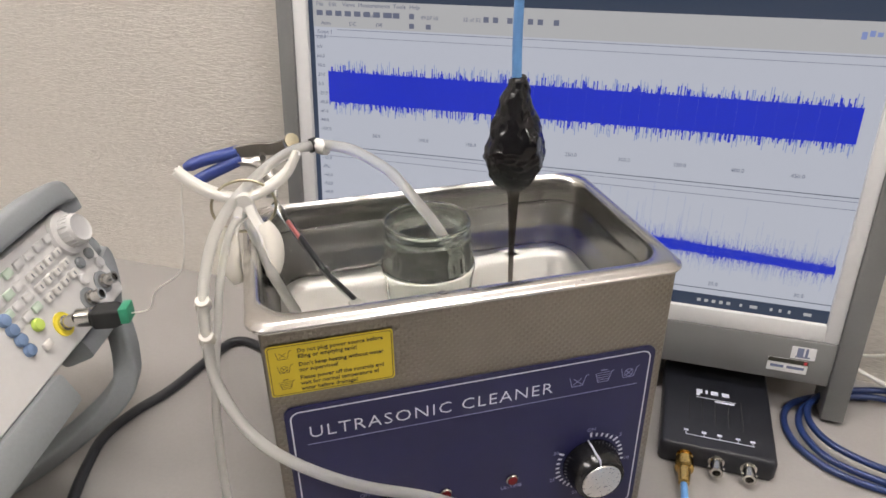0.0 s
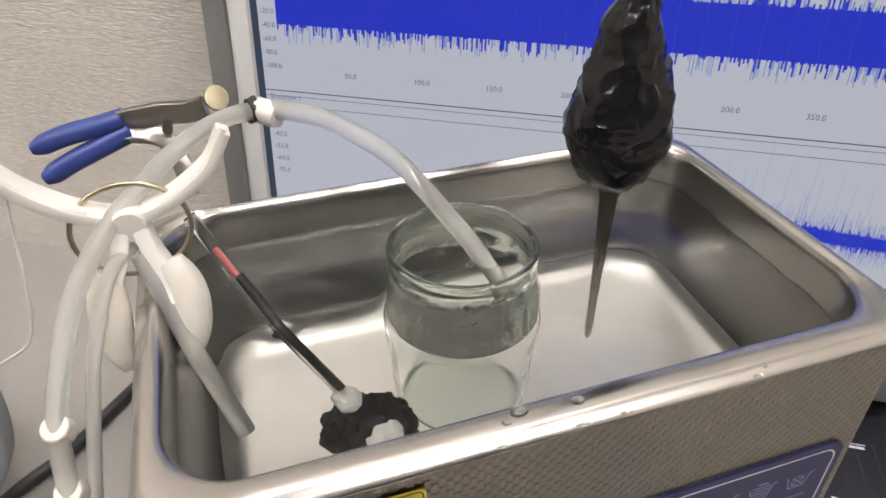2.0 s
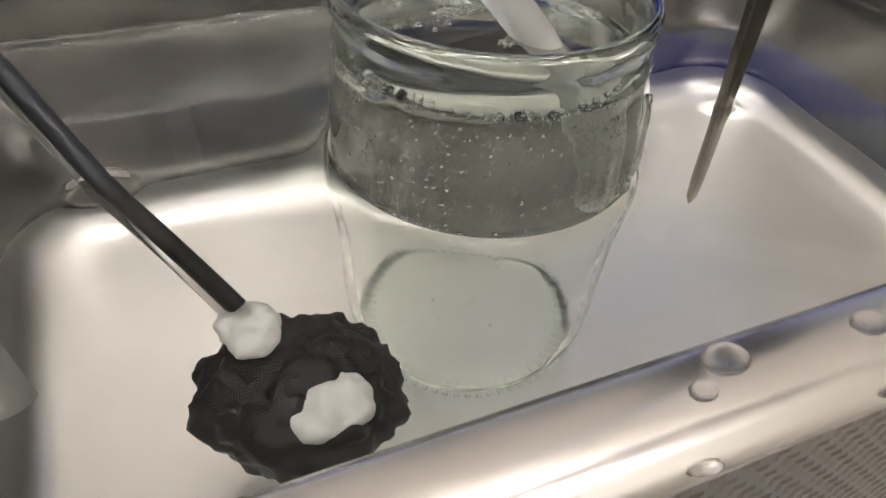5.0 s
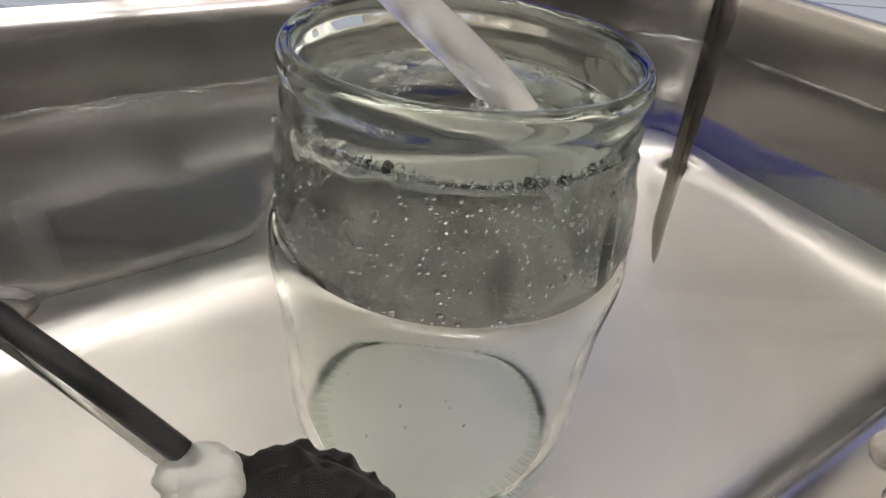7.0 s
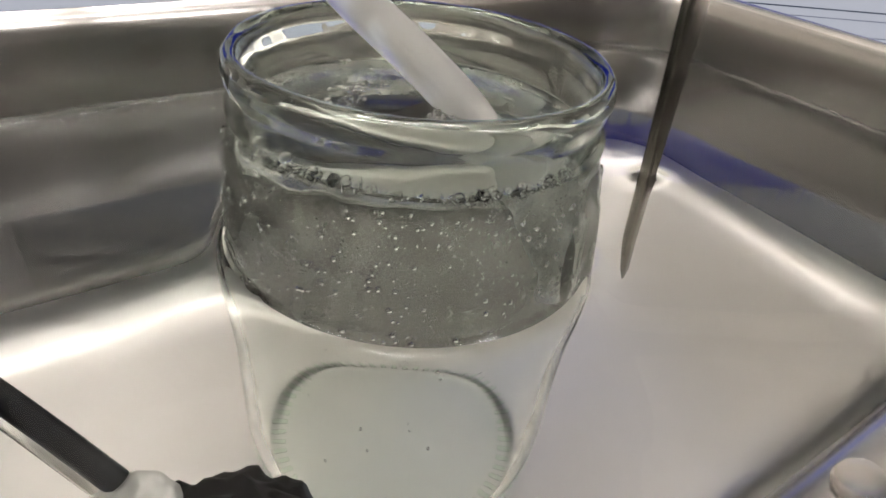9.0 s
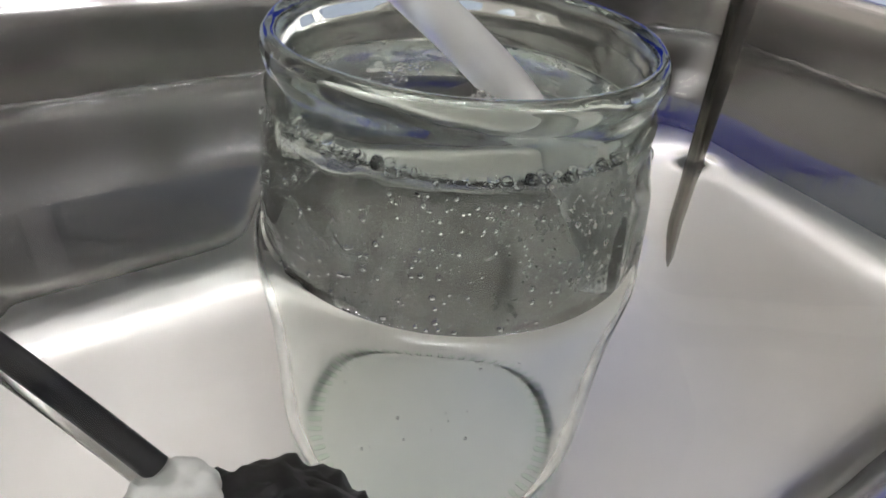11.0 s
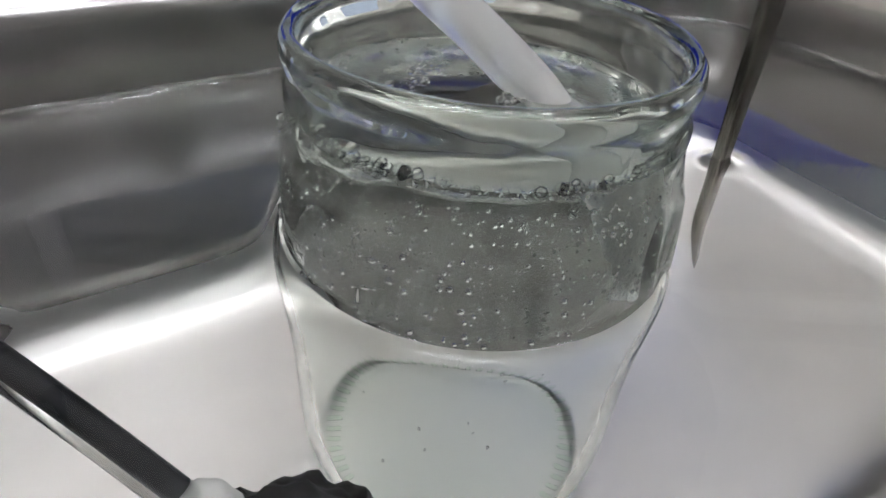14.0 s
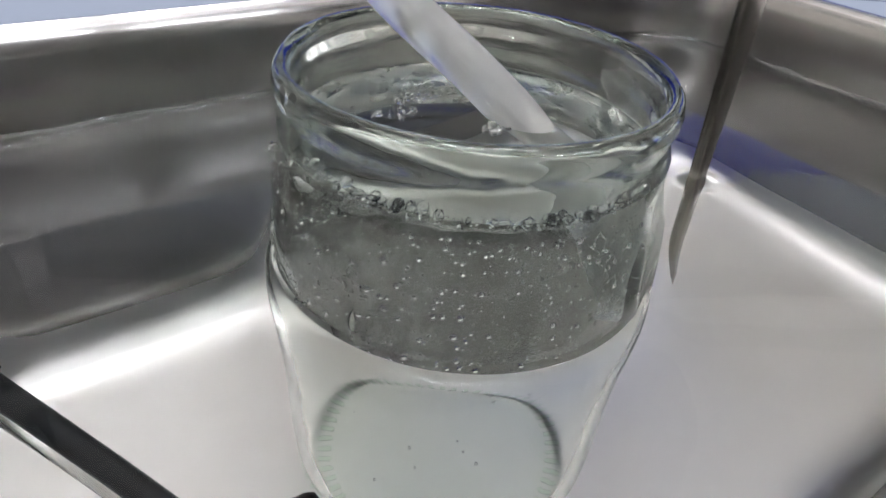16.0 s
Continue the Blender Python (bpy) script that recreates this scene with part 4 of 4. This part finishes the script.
# ---- probe hung on a blue cable ----
def probe():
    px, py = 0.0455, 0.0843
    p = thing("hydrophone_probe", "black epoxy-coated probe with a steel stem hung from a blue cable", "probe", pose(px, py, 0.145))
    blob = [(0.0030, 0.0970), (0.0095, 0.0975), (0.0140, 0.1010), (0.0175, 0.1080), (0.0196, 0.1175), (0.0196, 0.1265), (0.0175, 0.1360), (0.0142, 0.1450), (0.0110, 0.1530), (0.0090, 0.1610), (0.0074, 0.1680), (0.0048, 0.1705)]
    dense = []
    for (r0, z0), (r1, z1) in zip(blob, blob[1:]):
        for k in range(5):
            dense.append((r0 + (r1 - r0) * k / 5, z0 + (z1 - z0) * k / 5))
    dense.append(blob[-1])
    dense = [(r * 0.94, z) for r, z in dense]
    bm = revolve(dense, 72, (True, True))
    bm.normal_update()
    lumpy(bm, 0.0030, 75, 2.0, 0.0014)
    part("body", bm, EPOXY, p, "lumpy glossy black epoxy body")
    blade = [rrect(w, d, d * 0.8, z, 4) for w, d, z in ((0.0005, 0.0002, -0.003), (0.0015, 0.0009, 0.001), (0.0017, 0.0012, 0.010), (0.0018, 0.0014, 0.045), (0.0029, 0.0015, 0.070), (0.0044, 0.0016, 0.098), (0.0044, 0.0016, 0.103))]
    part("stem", skin(blade), STEM, p, "flat tapered steel stem dipping into the water", m=pose(0, 0, 0, 0, 0, 10))
    part("collar", sweep([(0, 0, 0.0925), (0, 0, 0.095), (0, 0, 0.100)], 0.0044, 18), STEM, p, "dull metal collar")
    part("cable", sweep(glide([(-0.0008, 0, 0.168), (-0.0012, 0, 0.19), (-0.0005, 0.001, 0.22), (0.0015, 0.002, 0.27), (0.006, 0.004, 0.40), (0.010, 0.01, 0.8), (0.012, 0.02, 1.7545)]), 0.0030, 16), SKY_JACKET, p, "light blue cable going up to the ceiling")


probe()


# ---- glass rod with putty, and thin straw ----
def straight(a, b, n=12):
    a, b = Vector(a), Vector(b)
    return [a.lerp(b, i / n) for i in range(n + 1)]


def rod():
    a, b = Vector((-0.1085, 0.1290, 0.2305)), Vector((-0.0652, 0.0740, 0.1655))
    d = (b - a).normalized()
    r = thing("thermocouple_rod", "clear glass rod holding black wires with a lump of black putty", "rod", Matrix.Translation(b))
    part("glass_sleeve", sweep(straight(a - b, d * 0.001), 0.0026, 18), CLEAR_TUBE, r, "clear glass sleeve")
    L = (b - a).length
    part("wire", sweep(straight(-d * (L * 0.84), -d * (L * 0.69)), 0.0011, 12), RED_INSULATION, r, "red insulated wire")
    part("wire", sweep([p + Vector((0.0005, 0.0003, 0)) for p in straight(-d * (L * 0.70), -d * 0.002)], 0.0016, 12), BLACK_JACKET, r, "black wire")
    bm = bmesh.new()
    bmesh.ops.create_icosphere(bm, subdivisions=5, radius=1)
    for v in bm.verts:
        v.co = Vector((v.co.x * 0.0178, v.co.y * 0.0198, v.co.z * 0.0105))
    bm.normal_update()
    lumpy(bm, 0.0032, 110, 7.0, 0.0018)
    part("putty_lump", bm, MATT_EPOXY, r, "rough black putty lump", m=pose(0.0070, -0.0132, -0.0105, -18, 8, 20))
    for x, y, z, sx, sy, seed in ((0.0010, -0.0030, -0.0005, 0.0052, 0.0072, 1.0), (0.0098, -0.0222, -0.0018, 0.0076, 0.0068, 4.0)):
        bm = bmesh.new()
        bmesh.ops.create_icosphere(bm, subdivisions=4, radius=1)
        for v in bm.verts:
            v.co = Vector((v.co.x * sx, v.co.y * sy, v.co.z * 0.0030))
        bm.normal_update()
        lumpy(bm, 0.0018, 160, seed, 0.0008)
        part("putty_patch", bm, WHITE_PUTTY, r, "white putty patch", m=pose(x, y, z, -15, 5, 25))


rod()


def straw():
    a, b = Vector((-0.1265, 0.1140, 0.2270)), Vector((-0.1025, 0.0700, 0.1600))
    s = sweep(straight(a, b, 10), 0.0036, 16)
    tagged(part("drinking_straw", s, SILICONE), "thin milky plastic tube end dipping into the water", "tube")


straw()


# ---- silicone tube with its joint ----
def hose():
    h = thing("silicone_hose", "milky silicone hose bent from the bench over into the glass jar", "hose", pose(-0.0755, 0.152, 0.26))
    o = Vector((-0.0755, 0.152, 0.26))
    right = [(-0.0755, 0.152, 0.2600), (-0.0640, 0.1435, 0.2610), (-0.0500, 0.1330, 0.2590), (-0.0315, 0.1200, 0.2485), (-0.0205, 0.1122, 0.2360), (-0.0140, 0.1060, 0.2275), (-0.0075, 0.0950, 0.2195), (-0.0035, 0.0860, 0.2130), (-0.0005, 0.0800, 0.2050), (0.0005, 0.0770, 0.1960), (0.0005, 0.0765, 0.1880)]
    left = [(-0.0755, 0.152, 0.2600), (-0.090, 0.147, 0.2600), (-0.105, 0.139, 0.2560), (-0.121, 0.128, 0.2480), (-0.137, 0.114, 0.2370), (-0.148, 0.098, 0.2250), (-0.1545, 0.080, 0.2110), (-0.1575, 0.066, 0.1990), (-0.1580, 0.060, 0.1890), (-0.1580, 0.055, 0.1800)]
    part("upper_hose", sweep([p - o for p in glide(right)], 0.0037, 20), SILICONE, h)
    part("long_hose", sweep([p - o for p in glide(left)], 0.0035, 20), SILICONE, h)
    low = [(-0.1580, 0.055, 0.1800), (-0.1565, 0.046, 0.1540), (-0.1440, 0.026, 0.1340), (-0.1270, 0.003, 0.1290), (-0.1040, -0.012, 0.1210), (-0.0770, -0.018, 0.1080), (-0.0370, -0.020, 0.0890), (0.0, -0.024, 0.0640), (0.03, -0.035, 0.030), (0.04, -0.07, 0.0045), (0.01, -0.13, 0.0036)]
    part("lower_hose", sweep([p - o for p in glide(low)], 0.0034, 18), SILICONE, h, "thinner hose passing before the blue panel")
    thin = [(-0.1290, 0.118, 0.2290), (-0.1370, 0.106, 0.2260), (-0.1460, 0.090, 0.2060), (-0.1530, 0.068, 0.1750), (-0.1590, 0.052, 0.1400), (-0.1625, 0.046, 0.1020), (-0.1640, 0.042, 0.0610), (-0.160, 0.03, 0.018), (-0.15, -0.02, 0.0028), (-0.11, -0.1, 0.0026)]
    part("thin_hose", sweep([p - o for p in glide(thin)], 0.0025, 14), SILICONE, h, "thin hose hanging from the clamp to the bench")
    for z, y, x in ((0.1985, 0.0655, -0.1575), (0.1800, 0.0550, -0.1580)):
        c = part("connector", revolve([(0.0040, -0.004), (0.0051, -0.0036), (0.0051, -0.001), (0.0045, 0.000), (0.0045, 0.0025), (0.0040, 0.003)], 20, (True, True)), PAD_PLASTIC, h, "white nylon hose connector", m=pose(x + 0.0755, y - 0.152, z - 0.26, 28, 0, 0))
    tape = sweep(straight((-0.0040, -0.0008, 0.0002), (-0.0005, 0.0004, 0.0002), 6), 0.0051, 24)
    tape.normal_update()
    part("black_tape", lumpy(tape, 0.0010, 300, 3.0), RUBBER, h, "wrap of black tape")
    joint = sweep(straight((-0.0005, 0.0004, 0.0002), (0.0068, -0.0062, -0.0012), 10), 0.0050, 24)
    joint.normal_update()
    part("joint", lumpy(joint, 0.0007, 260, 5.0), WHITE_PLASTIC, h, "white joint wrapped with tape")


hose()


# ---- white spring clamp on the rim ----
def spring_clamp():
    c = thing("spring_clamp", "white nylon spring clamp gripping the rim of the tank", "clamp", pose(-0.128, 0.122, 0.238))
    for sx, tip in ((-1, (-0.038, 0.004, 0.0235)), (1, (0.038, 0.004, 0.0275))):
        arm = [(sx * 0.002, 0, 0.001), (sx * 0.012, 0.001, 0.004), (sx * 0.022, 0.002, 0.009), (sx * 0.031, 0.003, 0.016), tip]
        part("handle", sweep(glide(arm, 8), lambda t: 0.0062 - 0.001 * abs(t - 0.5), 16, 0.42, (0, 1, 0), True), WHITE_PLASTIC, c, "curved white handle")
        lip = [(x, y - 0.004, z + 0.0022) for x, y, z in arm[1:]]
        part("handle_lip", sweep(glide(lip, 8), 0.0014, 8), WHITE_PLASTIC, c)
        jaw = [(sx * 0.003, -0.001, -0.001), (sx * 0.0055, -0.006, -0.010), (sx * 0.010, -0.012, -0.020), (sx * 0.011, -0.017, -0.028)]
        part("jaw", sweep(glide(jaw, 8), 0.0052, 16, 0.6, (0, 1, 0), True), WHITE_PLASTIC, c)
        pad = [(sx * 0.0105, -0.010, -0.014), (sx * 0.0135 + 0.001, -0.015, -0.024), (sx * 0.0135 + 0.001, -0.021, -0.036), (sx * 0.0105 + 0.001, -0.026, -0.047)]
        part("jaw_pad", sweep(glide(pad, 8), lambda t: 0.0026 + 0.0045 * math.sin(math.pi * min(1, 0.12 + t * 0.86)) ** 0.7, 20), PAD_PLASTIC, c, "fat rounded white jaw pad")
    part("pivot", revolve([(0.0020, -0.0075), (0.0058, -0.0070), (0.0064, -0.006), (0.0064, 0.006), (0.0058, 0.0070), (0.0020, 0.0072)], 28, (True, True)), WHITE_PLASTIC, c, "round pivot boss", m=pose(0, 0, 0, 90, 0, 0))
    ring = [(0.0205 * math.cos(radians(a)), -0.001 + 0.004 * math.sin(radians(a)), -0.004 + 0.0165 * math.sin(radians(a))) for a in range(-60, 285, 8)]
    part("wire_ring", sweep(ring, 0.0010, 10), BRASS_WIRE, c, "bent steel spring ring")


spring_clamp()


def grip_pliers():
    g = thing("grip_clamp", "steel spring clamp with blue vinyl grips gripping the back rim", "clamp", pose(-0.112, 0.186, 0.238))
    for dy, pts in ((0, [(-0.058, 0.012, -0.002), (-0.044, 0.010, 0.003), (-0.030, 0.008, 0.006), (-0.018, 0.006, 0.009)]), (1, [(-0.056, 0.006, -0.014), (-0.044, 0.006, -0.008), (-0.030, 0.005, -0.002), (-0.016, 0.004, 0.004)])):
        part("grip", sweep(glide(pts, 8), lambda t: 0.0048 * min(1.0, 0.35 + 5 * t) ** 0.5, 16, 0.8), BLUE_GRIP, g, "dark blue vinyl grip")
    part("arm", sweep(glide([(-0.020, 0.006, 0.008), (-0.004, 0.004, 0.010), (0.008, 0.002, 0.010), (0.016, 0.000, 0.012)], 8), 0.0048, 14, 0.45, (0, 0, 1), True), GUN_METAL, g, "worn steel arm")
    part("arm", sweep(glide([(-0.018, 0.004, 0.003), (-0.004, 0.000, 0.000), (0.002, -0.008, -0.012), (0.002, -0.014, -0.022)], 8), 0.0042, 14, 0.5, (1, 0, 0), True), GUN_METAL, g, "worn steel arm")
    part("round_pad", revolve([(0.001, -0.0016), (0.0052, -0.0014), (0.0056, 0.0), (0.0052, 0.0014), (0.001, 0.0016)], 24, (True, True)), BRASS_WIRE, g, "round swivel pad", m=pose(0.021, 0.001, 0.015, 62, 0, 20))
    part("pin", sweep(straight((-0.001, -0.005, 0.006), (-0.001, 0.009, 0.006), 4), 0.0022, 12), GUN_METAL, g)


grip_pliers()

cable("power_cable", [(-0.100, 0.1625, 0.040), (-0.106, 0.185, 0.034), (-0.120, 0.235, 0.012), (-0.146, 0.292, 0.0048), (-0.170, 0.306, 0.0046), (-0.193, 0.283, 0.0046), (-0.227, 0.243, 0.0046), (-0.255, 0.220, 0.0046), (-0.276, 0.194, 0.0046), (-0.284, 0.164, 0.0046), (-0.289, 0.122, 0.0046), (-0.300, 0.0, 0.0046), (-0.32, -0.2, 0.0046)], 0.0044, BLACK_JACKET, "black mains cable lying across the bench")


# ---- signal generator ----
def signal_generator():
    """Tilted bench instrument: white front with keys, grey bumper, standing on its grey bail."""
    ph, th = radians(74), radians(24)
    r = Vector((math.cos(ph), math.sin(ph), 0))
    up = Vector((-r.y * math.sin(th), r.x * math.sin(th), math.cos(th)))
    n = r.cross(up)
    m = Matrix((( r.x, up.x, n.x, -0.2673), (r.y, up.y, n.y, 0.2195), (r.z, up.z, n.z, 0.1806), (0, 0, 0, 1)))
    g = thing("signal_generator", "white and grey bench signal generator tilted on its bail", "signal generator", m)
    part("front_panel", skin([rrect(0.129, 0.0405, 0.004, z, 5, -0.111, -0.0205) for z in (-0.012, -0.002)] + [rrect(0.1275, 0.039, 0.004, 0.0, 5, -0.111, -0.0205)]), CASE_WHITE, g, "white plastic front panel")
    part("case", box(-0.238, 0.016, -0.064, 0.024, -0.300, -0.0125, 0.004), CASE_GREY, g, "grey instrument case")
    part("lower_lip", box(-0.238, -0.092, -0.088, -0.0615, -0.06, 0.0035, 0.004), CASE_GREY, g)
    top = [(-0.25, 0.020, -0.004), (-0.20, 0.028, -0.004), (-0.16, 0.033, -0.004), (-0.06, 0.033, -0.004), (0.004, 0.033, -0.004), (0.022, 0.028, -0.006), (0.026, 0.014, -0.010)]
    part("top_bumper", sweep(glide(top, 8), 0.0095, 16, 1.5, (0, 1, 0), True), CASE_GREY, g, "grey rubber top bumper")
    # dark bar laid on the bumper as the shade of a grip recess
    part("recess_shade", box(-0.15, -0.05, 0.041, 0.0438, -0.012, 0.004, 0.001), GAP_SHADE, g)
    foot = [(0.016, -0.006, -0.026), (0.032, -0.016, -0.024), (0.037, -0.030, -0.022), (0.030, -0.046, -0.022), (0.016, -0.060, -0.022), (-0.006, -0.069, -0.020), (-0.05, -0.071, -0.020)]
    part("corner_bumper", sweep(glide(foot, 8), 0.0085, 16, 1.7, (0, 1, 0), True), CASE_GREY, g, "grey rubber corner bumper")
    for i in range(4):
        for j in range(3):
            key = part("key", box(-0.0040, 0.0040, -0.0030, 0.0030, 0.0002, 0.0034, 0.0009), KEY_WHITE, g, m=pose(-0.0556 + 0.01157 * i, -0.002 - 0.0097 * j, 0))
            part("digit_bar", box(-0.0007, 0.0007, -0.0016, 0.0016, 0.0034, 0.0036), CASE_GREY, key, smooth=False)
    for i in range(5):
        part("key", box(-0.0044, 0.0044, -0.0030, 0.0030, 0.0002, 0.0026, 0.0009), KEY_GREEN if i == 0 else CASE_WHITE, g, m=pose(-0.0700 + 0.0128 * i, 0.0098, 0))
    for i in range(3):
        for j in range(3):
            part("key", box(-0.0044, 0.0044, -0.0030, 0.0030, 0.0002, 0.0026, 0.0009), KEY_GREEN if (i + j) % 3 == 1 else CASE_WHITE, g, m=pose(-0.0925 + 0.0115 * i, -0.0010 - 0.0095 * j, 0))
    for y in (-0.0110, -0.0193, -0.0276, -0.0365):
        part("soft_key", revolve([(0.0046, 0.0), (0.0048, 0.002), (0.0040, 0.0034), (0.0010, 0.0038)], 24, (True, True)), KEY_BLUE, g, "round blue-grey rubber key", m=pose(-0.0985, y, 0.0003))
    part("output_key", revolve([(0.0048, 0.0), (0.0048, 0.002), (0.0040, 0.0032), (0.0010, 0.0036)], 24, (True, True)), KEY_LIME, g, "glowing lime output key", m=pose(-0.0790, -0.0288, 0.0003))
    part("key", box(-0.0046, 0.0046, -0.0030, 0.0030, 0.0002, 0.0030, 0.0012), KEY_WHITE, g, m=pose(-0.0842, -0.0430, 0))
    for x, y, mat in ((-0.007, -0.0196, CASE_GREY), (0.0075, -0.0190, CASE_GREY), (0.011, -0.030, CASE_WHITE), (-0.0155, -0.0305, CASE_WHITE)):
        part("arrow_key", revolve([(0.0046, 0.0), (0.0046, 0.002), (0.0036, 0.003)], 20, (True, True)), mat, g, "round arrow key", m=pose(x, y, 0.0003))
    knob = [(0.0175, 0.0), (0.0180, 0.001), (0.0170, 0.004), (0.0125, 0.005), (0.0118, 0.014), (0.0105, 0.0160), (0.0100, 0.0155), (0.0085, 0.0150)]
    bm = revolve(knob, 48, (True, True))
    part("dial", bm, CASE_WHITE, g, "white ribbed turning dial", m=pose(0.0005, 0.0035, 0.0003) )
    for i in range(20):
        a = 2 * math.pi * i / 20
        part("dial_rib", box(-0.0006, 0.0006, -0.0006, 0.0006, 0.005, 0.0135, 0.0002, 1), CASE_WHITE, g, m=pose(0.0005 + 0.0122 * math.cos(a), 0.0035 + 0.0122 * math.sin(a), 0, 0, 0, math.degrees(a)))
    for x, y, ring in ((0.0005, -0.0430, CASE_GREY), (-0.0230, -0.0440, CASE_GREY), (-0.0600, -0.0420, KEY_YELLOW)):
        part("socket_ring", revolve([(0.0058, 0.0), (0.0092, 0.0), (0.0092, 0.0008), (0.0058, 0.0009)], 28, (False, False)), ring, g, "printed ring", m=pose(x, y, 0.0003))
        part("socket", revolve([(0.0058, 0.0), (0.0058, 0.003), (0.0046, 0.0035), (0.0046, 0.012), (0.0032, 0.012), (0.0030, 0.004)], 24, (True, True)), CHROME, g, "nickel coaxial socket", m=pose(x, y, 0.0004))
    bail = [(-0.266, 0.240, 0.128), (-0.253, 0.232, 0.100), (-0.248, 0.216, 0.068), (-0.254, 0.203, 0.046), (-0.280, 0.186, 0.028), (-0.335, 0.150, 0.0125), (-0.42, 0.10, 0.0100), (-0.47, 0.04, 0.0095)]
    inv = m.inverted()
    part("bail", sweep([inv @ p for p in glide(bail, 8)], 0.0076, 16, 1.3, (0.25, 0.09, 0.03), True), CASE_GREY, g, "wide grey carrying bail")
    # coaxial to screw terminal adapter, and its thin white lead
    a = thing("terminal_adapter", "black coaxial adapter with a green screw terminal on the generator", "adapter", m @ pose(-0.0600, -0.0420, 0.0135, 22, 8, 0))
    part("collar", revolve([(0.0052, 0.0), (0.0068, 0.0), (0.0068, 0.010), (0.0056, 0.011)], 24, (True, True)), CHROME, a, "nickel bayonet collar")
    part("body", skin([rrect(w, w * 0.85, 0.002, z) for w, z in ((0.0060, 0.0105), (0.0082, 0.013), (0.0085, 0.026), (0.0070, 0.031))]), RUBBER, a, "black plastic body")
    part("terminal", box(-0.0072, 0.0072, -0.0045, 0.0075, 0.0312, 0.0375, 0.0008), GREEN_PLASTIC, a, "green screw terminal")
    end = (m @ pose(-0.0600, -0.0420, 0.0135, 22, 8, 0)) @ Vector((0, 0, 0.037))
    cable("thin_lead", [end, end + Vector((0.014, -0.004, 0.004)), (-0.196, 0.135, 0.172), (-0.176, 0.125, 0.190), (-0.169, 0.124, 0.215), (-0.1665, 0.128, 0.240), (-0.1640, 0.126, 0.2520)], 0.0005, WHITE_PLASTIC, "hair-thin white lead rising to the clamp handle", 8, 8)


signal_generator()


def power_adapter():
    p = thing("power_adapter", "black plug-in power adapter standing behind the monitor leg", "adapter", pose(0.478, 0.168, 0, 0, 0, -32))
    part("case", box(-0.022, 0.022, -0.014, 0.014, 0.0004, 0.052, 0.003), BLACK_PLASTIC, p)
    part("cord", sweep(glide([(0.022, 0, 0.01), (0.04, 0.002, 0.006), (0.08, 0.01, 0.003), (0.14, 0.0, 0.003)]), 0.0022, 10), BLACK_JACKET, p, "black cord")


power_adapter()
